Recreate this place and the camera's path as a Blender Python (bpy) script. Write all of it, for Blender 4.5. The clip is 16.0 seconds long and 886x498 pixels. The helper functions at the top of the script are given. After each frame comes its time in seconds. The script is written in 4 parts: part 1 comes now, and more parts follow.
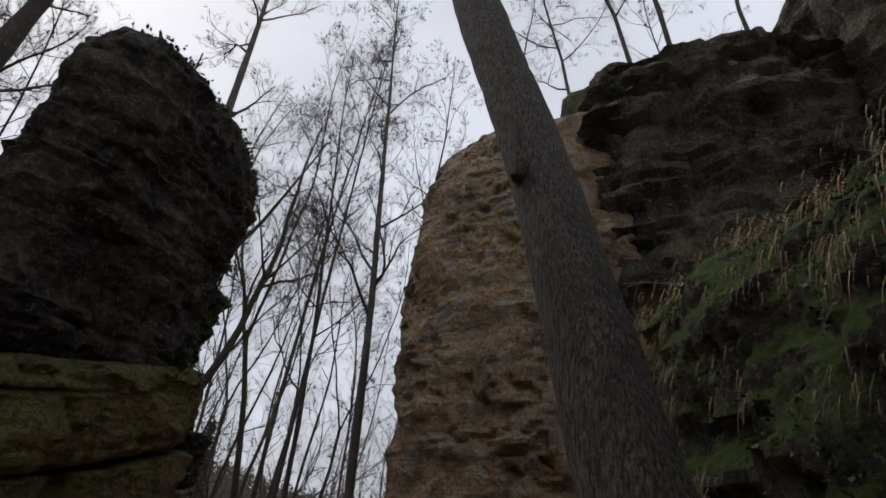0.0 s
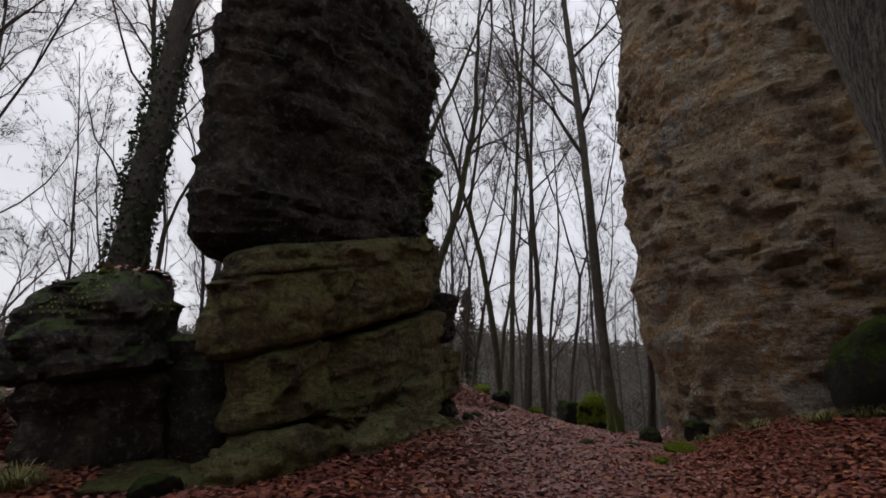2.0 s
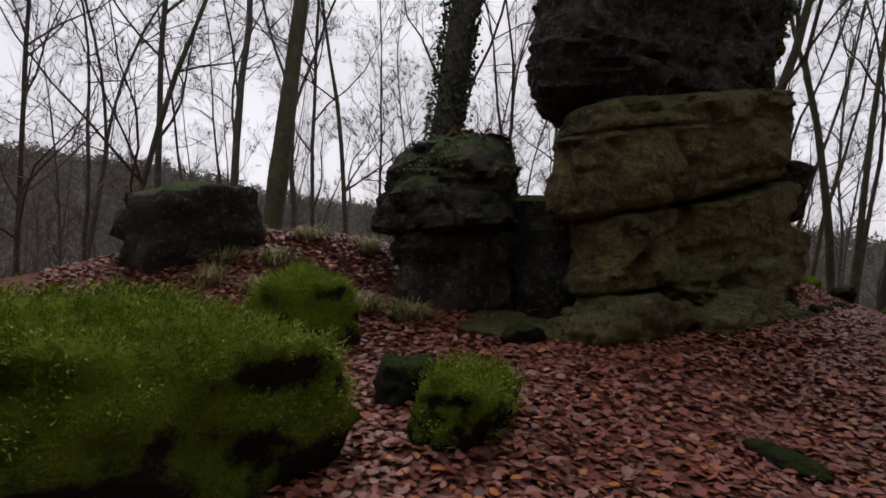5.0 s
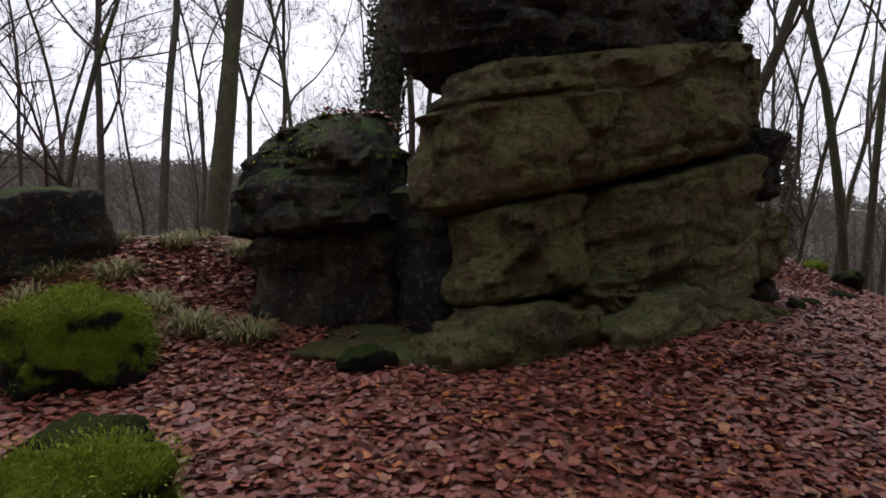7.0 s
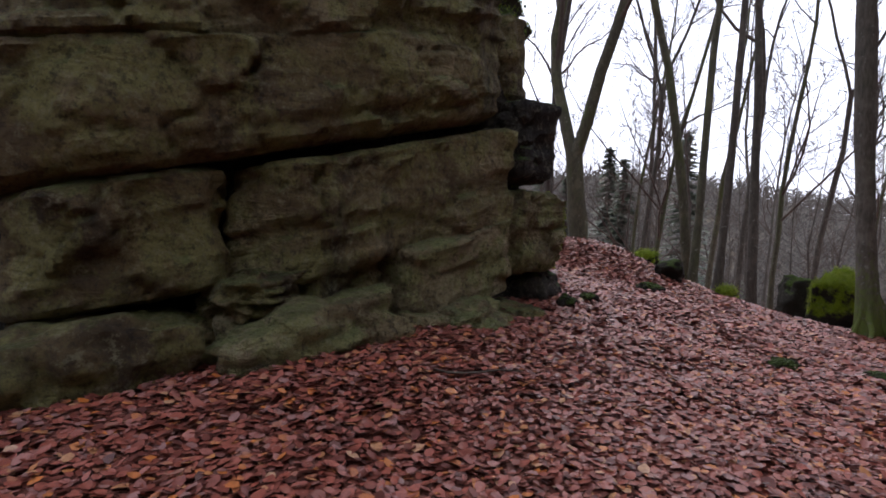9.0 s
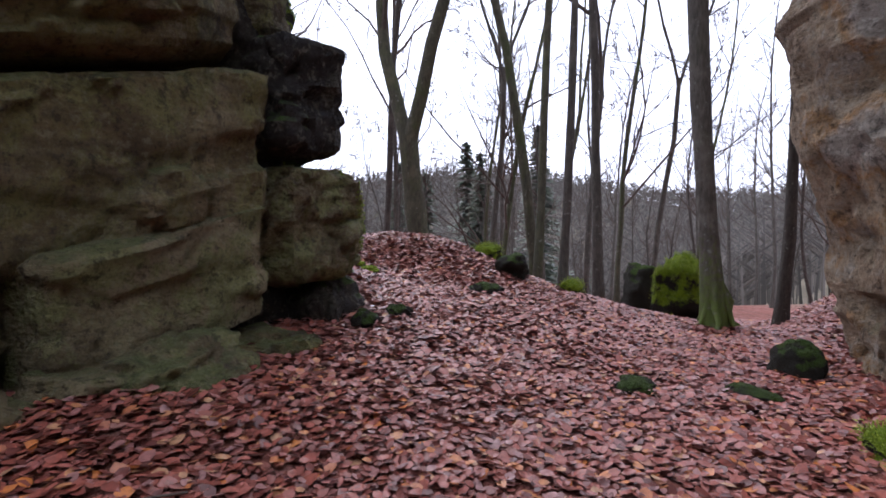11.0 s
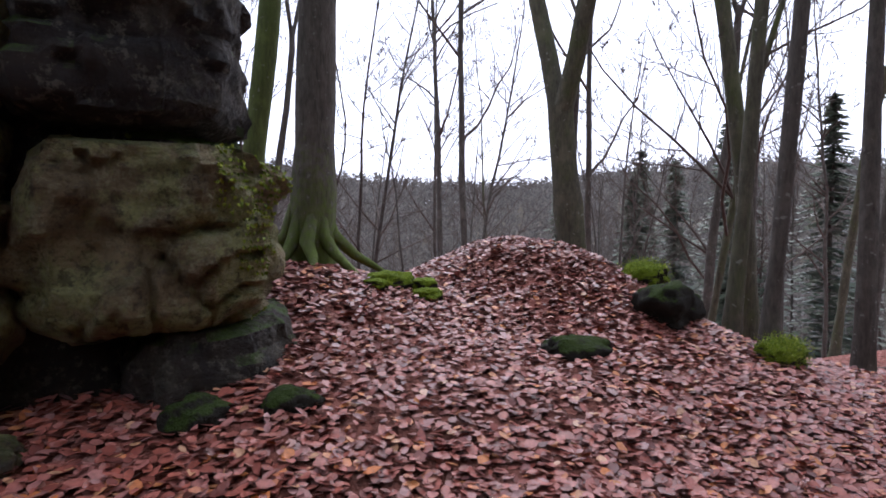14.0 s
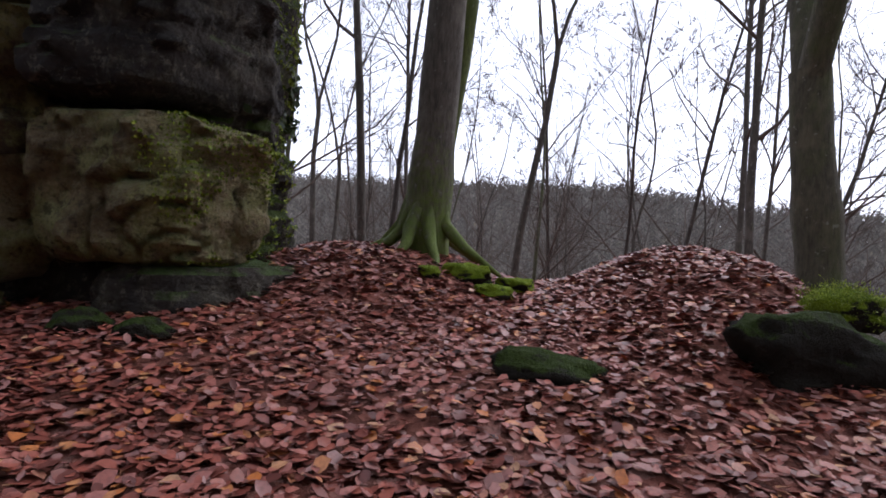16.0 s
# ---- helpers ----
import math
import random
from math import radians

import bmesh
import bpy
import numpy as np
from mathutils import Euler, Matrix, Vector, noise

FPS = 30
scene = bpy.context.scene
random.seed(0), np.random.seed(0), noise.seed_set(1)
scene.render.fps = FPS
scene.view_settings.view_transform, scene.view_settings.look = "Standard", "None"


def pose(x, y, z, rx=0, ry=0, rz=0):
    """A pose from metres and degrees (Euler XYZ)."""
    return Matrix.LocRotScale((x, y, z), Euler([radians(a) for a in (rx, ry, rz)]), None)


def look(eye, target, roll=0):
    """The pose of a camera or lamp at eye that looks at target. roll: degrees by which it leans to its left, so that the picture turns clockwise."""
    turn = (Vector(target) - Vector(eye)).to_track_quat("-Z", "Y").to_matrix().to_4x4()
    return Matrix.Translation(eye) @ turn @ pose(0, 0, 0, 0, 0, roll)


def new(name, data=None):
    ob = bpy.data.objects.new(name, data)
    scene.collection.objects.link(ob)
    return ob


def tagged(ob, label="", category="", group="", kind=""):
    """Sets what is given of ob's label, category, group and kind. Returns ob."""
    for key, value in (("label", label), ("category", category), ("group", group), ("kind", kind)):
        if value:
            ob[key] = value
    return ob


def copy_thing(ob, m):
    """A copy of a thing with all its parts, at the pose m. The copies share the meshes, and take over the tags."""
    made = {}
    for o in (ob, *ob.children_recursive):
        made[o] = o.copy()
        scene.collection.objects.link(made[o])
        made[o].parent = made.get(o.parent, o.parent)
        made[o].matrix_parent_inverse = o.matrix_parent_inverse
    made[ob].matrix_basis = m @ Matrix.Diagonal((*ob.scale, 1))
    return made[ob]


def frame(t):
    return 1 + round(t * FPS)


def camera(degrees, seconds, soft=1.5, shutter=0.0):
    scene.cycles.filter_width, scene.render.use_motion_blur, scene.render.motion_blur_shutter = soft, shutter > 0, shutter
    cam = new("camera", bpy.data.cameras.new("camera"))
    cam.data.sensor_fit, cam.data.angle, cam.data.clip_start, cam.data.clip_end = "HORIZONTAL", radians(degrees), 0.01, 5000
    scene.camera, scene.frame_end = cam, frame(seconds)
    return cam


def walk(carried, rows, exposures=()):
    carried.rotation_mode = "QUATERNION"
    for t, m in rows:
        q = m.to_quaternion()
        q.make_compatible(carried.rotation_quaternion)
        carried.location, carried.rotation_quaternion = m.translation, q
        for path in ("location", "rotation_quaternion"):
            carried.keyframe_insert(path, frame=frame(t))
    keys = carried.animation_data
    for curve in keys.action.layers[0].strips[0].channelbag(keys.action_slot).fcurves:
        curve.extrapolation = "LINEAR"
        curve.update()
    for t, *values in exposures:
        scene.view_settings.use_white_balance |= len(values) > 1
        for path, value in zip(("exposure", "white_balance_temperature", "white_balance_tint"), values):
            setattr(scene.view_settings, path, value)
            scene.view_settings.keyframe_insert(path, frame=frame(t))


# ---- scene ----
# the walk: seconds, eye x, y, z, heading, pitch and lean in degrees
PATH = [
    (0, -0.281, 0.787, 1.615, 9.26, 28.48, 5.03),
    (0.5, -0.403, 1.198, 1.498, 13.41, 25.54, 3.43),
    (1, -0.486, 1.569, 1.517, 19.23, 21.84, 2.05),
    (1.5, -0.501, 1.722, 1.544, 26.05, 17.38, 0.51),
    (2, -0.468, 1.660, 1.502, 32.71, 12.93, -0.27),
    (2.5, -0.556, 1.480, 1.355, 37.50, 9.52, 0.54),
    (3, -0.872, 1.317, 1.232, 40.86, 6.81, 2.23),
    (3.5, -1.194, 1.173, 1.213, 45.01, 3.49, 3.36),
    (4, -1.448, 1.124, 1.196, 49.52, 1.90, 3.50),
    (4.5, -1.599, 1.115, 1.194, 54.84, 0.57, 3.74),
    (4.7, -1.655, 1.152, 1.201, 57.00, 0.34, 4.12),
    (6.8, -1.766, 3.119, 1.482, 62.92, -1.07, 2.31),
    (7, -1.739, 3.454, 1.480, 62.49, -1.51, 1.59),
    (7.5, -1.472, 4.413, 1.483, 60.41, -2.10, -0.78),
    (8, -1.144, 5.178, 1.492, 60.02, -2.13, -1.23),
    (8.5, -1.049, 5.883, 1.526, 59.35, -2.25, 0.23),
    (9, -1.420, 6.500, 1.535, 56.60, -2.38, 1.15),
    (9.5, -1.550, 7.120, 1.575, 53.20, -2.35, 1.10),
    (10, -1.760, 7.780, 1.525, 46.20, -2.50, -0.10),
    (10.2, -1.948, 7.911, 1.508, 41.95, -2.39, -0.27),
    (12.3, -2.647, 9.918, 1.418, 51.62, -1.57, -3.93),
    (12.5, -2.791, 10.173, 1.432, 54.58, -1.21, -3.53),
    (13, -3.221, 10.705, 1.515, 62.64, -0.92, -0.56),
    (13.5, -3.389, 11.276, 1.596, 66.91, -2.20, 0.32),
    (14, -3.349, 11.919, 1.596, 70.17, -2.95, 0.21),
    (14.5, -3.200, 12.673, 1.555, 74.98, -3.20, 0.00),
    (15, -3.232, 13.497, 1.457, 83.09, -3.08, 1.15),
    (15.5, -3.427, 14.180, 1.386, 93.34, -1.86, 2.54),
    (16, -3.857, 14.826, 1.300, 108.65, -1.30, 3.96),
]


def carried_pose(x, y, z, yaw, pitch, lean):
    a, b = radians(yaw), radians(pitch)
    eye = Vector((x, y, z))
    way = Vector((-math.sin(a) * math.cos(b), math.cos(a) * math.cos(b), math.sin(b)))
    return look(eye, eye + way, lean)


cam = camera(78.9, 16.0, soft=1.7)
walk(cam, [(t, carried_pose(*r)) for t, *r in PATH],
     exposures=[(0.0, -1.15, 6350, 11), (1.5, -1.0, 6500, 12), (3.5, -1.05, 6700, 13), (4.7, -0.95, 6700, 14), (7.0, -0.5, 6500, 15), (9.0, 0.1, 6050, 17), (10.2, 0.45, 5800, 18), (12.5, 0.47, 5750, 18), (14.5, 0.35, 5750, 18), (16.0, 0.0, 5950, 17)])

# ---- light: overcast winter sky ----
SUN_ELEV, SUN_ROT = radians(50), radians(-60)
world = bpy.data.worlds.new("world")
scene.world = world
world.use_nodes = True
wn, wl = world.node_tree.nodes, world.node_tree.links
sky = wn.new("ShaderNodeTexSky")
sky.sky_type, sky.sun_disc, sky.sun_elevation, sky.sun_rotation = "NISHITA", False, SUN_ELEV, SUN_ROT
sky.air_density, sky.dust_density, sky.ozone_density = 1.0, 4.0, 1.0
SKY_STRENGTH = 0.16
wtex = wn.new("ShaderNodeTexCoord")
wnoise = wn.new("ShaderNodeTexNoise")
wnoise.inputs["Scale"].default_value, wnoise.inputs["Detail"].default_value = 2.2, 5
wramp = wn.new("ShaderNodeMapRange")
wramp.inputs["From Min"].default_value, wramp.inputs["From Max"].default_value = 0.3, 0.7
wramp.inputs["To Min"].default_value, wramp.inputs["To Max"].default_value = 8.5, 12.5
wl.new(wtex.outputs["Generated"], wnoise.inputs["Vector"])
wl.new(wnoise.outputs["Fac"], wramp.inputs["Value"])
wmul = wn.new("ShaderNodeVectorMath")
wmul.operation = "SCALE"
wmul.inputs[0].default_value = (0.95, 0.98, 1.06)
wl.new(wramp.outputs["Result"], wmul.inputs["Scale"])
wmix = wn.new("ShaderNodeMix")
wmix.data_type = "RGBA"
wmix.inputs["Factor"].default_value = 0.86
wl.new(sky.outputs["Color"], wmix.inputs["A"])
wl.new(wmul.outputs["Vector"], wmix.inputs["B"])
wl.new(wmix.outputs["Result"], wn["Background"].inputs["Color"])
wn["Background"].inputs["Strength"].default_value = SKY_STRENGTH
sun = new("sun", bpy.data.lights.new("sun", "SUN"))
sun.data.energy, sun.data.angle, sun.data.color = 2.4, radians(50), (1.0, 0.97, 0.92)
sun.matrix_world = look((0, 0, 40), (-40 * math.sin(SUN_ROT), -40 * math.cos(SUN_ROT), 40 - 40 * math.tan(SUN_ELEV)))


# ---- materials ----
def material(name, rough=0.8):
    m = bpy.data.materials.new(name)
    m.use_nodes = True
    n, l = m.node_tree.nodes, m.node_tree.links
    b = n["Principled BSDF"]
    b.inputs["Roughness"].default_value = rough
    b.inputs["Specular IOR Level"].default_value = 0.35
    return m, n, l, b


def coords(n, l, scale=(1, 1, 1), kind="Object"):
    tc, mp = n.new("ShaderNodeTexCoord"), n.new("ShaderNodeMapping")
    mp.inputs["Scale"].default_value = scale
    l.new(tc.outputs[kind], mp.inputs["Vector"])
    return mp.outputs["Vector"]


def noise_tex(n, l, vec, scale, detail=6, rough=0.6, out="Fac"):
    t = n.new("ShaderNodeTexNoise")
    t.inputs["Scale"].default_value, t.inputs["Detail"].default_value, t.inputs["Roughness"].default_value = scale, detail, rough
    l.new(vec, t.inputs["Vector"])
    return t.outputs[out]


def ramp(n, l, fac, stops):
    r = n.new("ShaderNodeValToRGB")
    e = r.color_ramp.elements
    while len(e) < len(stops):
        e.new(0.5)
    for k, (p, c) in enumerate(stops):
        e[k].position, e[k].color = p, (*c, 1)
    l.new(fac, r.inputs["Fac"])
    return r.outputs["Color"]


def mixed(n, l, fac, a, b, blend="MIX"):
    x = n.new("ShaderNodeMix")
    x.data_type, x.blend_type = "RGBA", blend
    if isinstance(fac, float):
        x.inputs["Factor"].default_value = fac
    else:
        l.new(fac, x.inputs["Factor"])
    for s, v in (("A", a), ("B", b)):
        if isinstance(v, tuple):
            x.inputs[s].default_value = (*v, 1)
        else:
            l.new(v, x.inputs[s])
    return x.outputs["Result"]


def span(n, l, v, a, b, c=0.0, d=1.0):
    r = n.new("ShaderNodeMapRange")
    r.inputs["From Min"].default_value, r.inputs["From Max"].default_value = a, b
    r.inputs["To Min"].default_value, r.inputs["To Max"].default_value = c, d
    l.new(v, r.inputs["Value"])
    return r.outputs["Result"]


def maths(n, l, op, a, b):
    x = n.new("ShaderNodeMath")
    x.operation = op
    for k, v in enumerate((a, b)):
        if isinstance(v, float):
            x.inputs[k].default_value = v
        else:
            l.new(v, x.inputs[k])
    return x.outputs["Value"]


def bumped(n, l, b, height, strength, dist):
    x = n.new("ShaderNodeBump")
    x.inputs["Strength"].default_value, x.inputs["Distance"].default_value = strength, dist
    l.new(height, x.inputs["Height"])
    l.new(x.outputs["Normal"], b.inputs["Normal"])


def up_facing(n, l):
    g, s = n.new("ShaderNodeNewGeometry"), n.new("ShaderNodeSeparateXYZ")
    l.new(g.outputs["Normal"], s.inputs["Vector"])
    return s.outputs["Z"]


def sandstone(name, stops, moss=0.4, moss_colour=(0.05, 0.07, 0.012), lichen=(0.16, 0.16, 0.09), lichen_at=0.6, stain=0.6, moss_low=0.35):
    """Weathered bedded sandstone with algae, dark water stains and moss on what faces up."""
    m, n, l, b = material(name, 0.86)
    v = coords(n, l)
    big = noise_tex(n, l, v, 0.75, 5, 0.62)
    c = ramp(n, l, span(n, l, big, 0.26, 0.74, 0.0, 1.0), [(0.5 + (p - 0.5) * 1.1, k) for p, k in stops])
    bands = noise_tex(n, l, coords(n, l, (0.35, 0.35, 5.5)), 1.6, 6, 0.65)
    c = mixed(n, l, span(n, l, bands, 0.42, 0.72), c, mixed(n, l, 0.45, c, (0.1, 0.07, 0.045)))
    li = noise_tex(n, l, v, 2.3, 8, 0.7)
    c = mixed(n, l, span(n, l, li, lichen_at - 0.07, lichen_at + 0.02, 0, 0.8), c, lichen)
    st = noise_tex(n, l, coords(n, l, (1, 1, 0.35)), 1.3, 7, 0.66)
    c = mixed(n, l, span(n, l, st, stain - 0.06, stain + 0.05, 0, 0.8), c, (0.022, 0.019, 0.016))
    fine = noise_tex(n, l, v, 38, 4, 0.7)
    c = mixed(n, l, span(n, l, fine, 0.48, 0.66, 0.0, 0.4), c, (0.045, 0.036, 0.026))
    spk = noise_tex(n, l, v, 11, 6, 0.75)
    c = mixed(n, l, span(n, l, spk, 0.54, 0.62, 0.0, 0.5), c, mixed(n, l, 0.5, lichen, (0.42, 0.38, 0.28)))
    c = mixed(n, l, span(n, l, spk, 0.46, 0.38, 0.0, 0.6), c, (0.03, 0.024, 0.016))
    mz = maths(n, l, "ADD", up_facing(n, l), span(n, l, noise_tex(n, l, v, 3.2, 7, 0.7), 0.25, 0.75, -0.55, 0.55))
    gate = span(n, l, mz, moss_low + 0.3, moss_low + 0.62, 0, moss)
    mc = mixed(n, l, noise_tex(n, l, v, 22, 5), moss_colour, tuple(2.2 * k for k in moss_colour))
    l.new(mixed(n, l, gate, c, mc), b.inputs["Base Color"])
    pits = noise_tex(n, l, v, 3.4, 13, 0.76)
    vor = n.new("ShaderNodeTexVoronoi")
    vor.inputs["Scale"].default_value = 4.5
    l.new(noise_tex(n, l, v, 2.6, 6, 0.6, "Color"), vor.inputs["Vector"])
    h = maths(n, l, "ADD", maths(n, l, "MULTIPLY", bands, 0.5), maths(n, l, "ADD", maths(n, l, "MULTIPLY", pits, 1.6), maths(n, l, "MULTIPLY", vor.outputs["Distance"], 0.5)))
    bumped(n, l, b, h, 1.0, 0.22)
    return m


M_PIN = sandstone("sandstone_dark", [(0.3, (0.085, 0.056, 0.024)), (0.45, (0.2, 0.14, 0.056)), (0.58, (0.25, 0.19, 0.07)), (0.72, (0.36, 0.28, 0.14))], 0.55, lichen=(0.3, 0.28, 0.09), lichen_at=0.55, stain=0.63)
M_PIN_UP = sandstone("sandstone_stained", [(0.3, (0.03, 0.023, 0.017)), (0.48, (0.075, 0.05, 0.032)), (0.6, (0.1, 0.062, 0.036)), (0.74, (0.14, 0.12, 0.095))], 0.6, lichen=(0.17, 0.16, 0.14), lichen_at=0.62, stain=0.52)
M_PALE = sandstone("sandstone_pale_block", [(0.3, (0.22, 0.165, 0.075)), (0.5, (0.36, 0.29, 0.14)), (0.7, (0.45, 0.37, 0.2))], 0.5, lichen=(0.33, 0.34, 0.12), lichen_at=0.55, stain=0.66)
M_BLACK = sandstone("sandstone_black_crust", [(0.3, (0.016, 0.014, 0.012)), (0.55, (0.04, 0.033, 0.026)), (0.75, (0.1, 0.085, 0.06))], 0.9, (0.05, 0.085, 0.012), lichen=(0.1, 0.09, 0.06), stain=0.56)
M_CLIFF = sandstone("sandstone_tan_cliff", [(0.26, (0.34, 0.23, 0.14)), (0.42, (0.48, 0.34, 0.21)), (0.52, (0.55, 0.42, 0.27)), (0.62, (0.52, 0.29, 0.11)), (0.76, (0.58, 0.5, 0.4))], 0.35, lichen=(0.56, 0.5, 0.4), lichen_at=0.6, stain=0.72)
M_BANDED = sandstone("sandstone_banded_cliff", [(0.3, (0.06, 0.045, 0.033)), (0.5, (0.14, 0.105, 0.075)), (0.62, (0.18, 0.15, 0.11)), (0.76, (0.26, 0.24, 0.2))], 0.7, (0.05, 0.075, 0.015), stain=0.55)
M_FLANK = sandstone("mossy_flank_rock", [(0.3, (0.025, 0.02, 0.015)), (0.55, (0.06, 0.05, 0.03)), (0.75, (0.09, 0.08, 0.05))], 1.0, (0.045, 0.068, 0.008), moss_low=-0.28)


def moss_mat(name, a, b2, rock=(0.05, 0.045, 0.035), low=0.1):
    m, n, l, b = material(name, 0.95)
    v = coords(n, l)
    t = noise_tex(n, l, v, 7, 7, 0.7)
    fine = noise_tex(n, l, v, 70, 4, 0.7)
    c = mixed(n, l, span(n, l, t, 0.3, 0.7), a, b2)
    c = mixed(n, l, span(n, l, fine, 0.35, 0.7, 0, 0.6), c, tuple(0.3 * k for k in a))
    rk = mixed(n, l, noise_tex(n, l, v, 5, 8), rock, tuple(0.35 * k for k in rock))
    mz = maths(n, l, "ADD", up_facing(n, l), span(n, l, noise_tex(n, l, v, 3.0, 6, 0.7), 0.25, 0.75, -0.7, 0.7))
    l.new(mixed(n, l, span(n, l, mz, low, low + 0.3), rk, c), b.inputs["Base Color"])
    b.inputs["Specular IOR Level"].default_value = 0.15
    bumped(n, l, b, maths(n, l, "ADD", fine, maths(n, l, "MULTIPLY", t, 2.5)), 1.0, 0.06)
    return m


M_MOSS = moss_mat("bright_moss", (0.13, 0.2, 0.009), (0.29, 0.39, 0.022), low=-0.15)
M_MOSS_DARK = moss_mat("dark_moss", (0.035, 0.06, 0.008), (0.08, 0.11, 0.015), low=0.3)
M_STONE_DARK = moss_mat("mossy_stone", (0.04, 0.07, 0.01), (0.07, 0.1, 0.02), (0.045, 0.04, 0.03), low=0.55)


def bark_mat(name, a, b2, moss=(0.06, 0.085, 0.012), moss_amount=0.3, furrow=1.0, low_moss=0.0):
    m, n, l, b = material(name, 0.9)
    v = coords(n, l, (1, 1, 0.22))
    t = noise_tex(n, l, v, 26, 6, 0.7)
    big = noise_tex(n, l, coords(n, l), 2.2, 6, 0.65)
    c = mixed(n, l, span(n, l, t, 0.3, 0.7), a, b2)
    c = mixed(n, l, span(n, l, big, 0.5, 0.68, 0, 0.6), c, tuple(1.5 * k for k in b2))
    spots = noise_tex(n, l, coords(n, l), 14, 3, 0.5)
    c = mixed(n, l, span(n, l, spots, 0.66, 0.7, 0, 0.5), c, (0.24, 0.25, 0.21))
    mo = noise_tex(n, l, coords(n, l, (1, 1, 0.5)), 1.7, 6, 0.65)
    c = mixed(n, l, span(n, l, mo, 0.62 - 0.2 * moss_amount, 0.85 - 0.2 * moss_amount, 0, moss_amount), c, moss)
    if low_moss:
        s = n.new("ShaderNodeSeparateXYZ")
        l.new(coords(n, l), s.inputs["Vector"])
        foot = maths(n, l, "ADD", s.outputs["Z"], span(n, l, spots, 0.2, 0.8, -0.7, 0.7))
        c = mixed(n, l, span(n, l, foot, low_moss, 0.1, 0, 0.9), c, mixed(n, l, t, moss, tuple(2.2 * k for k in moss)))
    l.new(c, b.inputs["Base Color"])
    bumped(n, l, b, t, 0.9 * furrow, 0.02)
    return m


M_BARK = bark_mat("beech_bark", (0.04, 0.034, 0.027), (0.1, 0.088, 0.072), moss_amount=0.35)
M_BARK_GREEN = bark_mat("algae_bark", (0.038, 0.034, 0.022), (0.095, 0.088, 0.056), moss_amount=0.75)
M_BARK_FOOT = bark_mat("mossy_foot_bark", (0.05, 0.043, 0.035), (0.14, 0.125, 0.1), moss_amount=0.3, low_moss=1.3)
M_BARK_DARK = bark_mat("dark_bark", (0.03, 0.025, 0.02), (0.075, 0.062, 0.05), moss_amount=0.2)
M_TWIG = bark_mat("twig_bark", (0.05, 0.038, 0.03), (0.1, 0.078, 0.062), moss_amount=0.1, furrow=0.2)


def furrowed_bark():
    """Rough furrowed bark of the leaning tree, ridges running up the trunk."""
    m, n, l, b = material("furrowed_bark", 0.92)
    long = noise_tex(n, l, coords(n, l, (1, 1, 0.16)), 52, 5, 0.62)
    cross = noise_tex(n, l, coords(n, l, (1, 1, 0.5)), 55, 4, 0.6)
    ridge = span(n, l, maths(n, l, "ADD", maths(n, l, "MULTIPLY", long, 0.72), maths(n, l, "MULTIPLY", cross, 0.28)), 0.39, 0.6)
    big = noise_tex(n, l, coords(n, l), 3, 6, 0.65)
    c = mixed(n, l, span(n, l, big, 0.3, 0.7), (0.13, 0.115, 0.094), (0.235, 0.21, 0.17))
    c = mixed(n, l, ridge, (0.035, 0.029, 0.023), c)
    sp = noise_tex(n, l, coords(n, l), 17, 3, 0.5)
    c = mixed(n, l, span(n, l, sp, 0.66, 0.7, 0, 0.45), c, (0.3, 0.3, 0.25))
    l.new(c, b.inputs["Base Color"])
    bumped(n, l, b, maths(n, l, "ADD", ridge, maths(n, l, "MULTIPLY", noise_tex(n, l, coords(n, l), 45, 5), 0.5)), 1.0, 0.03)
    return m


M_FURROW = furrowed_bark()


def litter_ground():
    """Forest soil under the leaves: brown leaf mush nearby, dull heath and woodland floor far off, its colour paled for
    haze.
    """
    m, n, l, b = material("leaf_soil", 0.9)
    b.inputs["Specular IOR Level"].default_value = 0.1
    v = coords(n, l)
    w = n.new("ShaderNodeTexVoronoi")
    w.inputs["Scale"].default_value = 15
    l.new(v, w.inputs["Vector"])
    s = n.new("ShaderNodeSeparateColor")
    l.new(w.outputs["Color"], s.inputs["Color"])
    c = ramp(n, l, s.outputs["Red"], [(0.0, (0.08, 0.027, 0.02)), (0.4, (0.17, 0.058, 0.042)), (0.7, (0.24, 0.09, 0.068)), (1.0, (0.28, 0.14, 0.115))])
    c = mixed(n, l, span(n, l, noise_tex(n, l, v, 0.5, 5), 0.35, 0.7, 0, 0.4), c, (0.05, 0.035, 0.022))
    c = mixed(n, l, span(n, l, noise_tex(n, l, v, 1.9, 5), 0.62, 0.72, 0, 0.35), c, (0.05, 0.065, 0.015))
    g, sx, ln = n.new("ShaderNodeNewGeometry"), n.new("ShaderNodeVectorMath"), n.new("ShaderNodeVectorMath")
    sx.operation, ln.operation = "SUBTRACT", "LENGTH"
    sx.inputs[1].default_value = (-5, 10, 0)
    l.new(g.outputs["Position"], sx.inputs[0])
    l.new(sx.outputs["Vector"], ln.inputs[0])
    far = mixed(n, l, span(n, l, noise_tex(n, l, v, 0.06, 8, 0.7), 0.35, 0.65), (0.1, 0.09, 0.062), (0.17, 0.14, 0.105))
    l.new(mixed(n, l, span(n, l, ln.outputs["Value"], 35.0, 70.0), c, far), b.inputs["Base Color"])
    bumped(n, l, b, maths(n, l, "ADD", w.outputs["Distance"], noise_tex(n, l, v, 30, 4)), 0.8, 0.03)
    return m


M_SOIL = litter_ground()


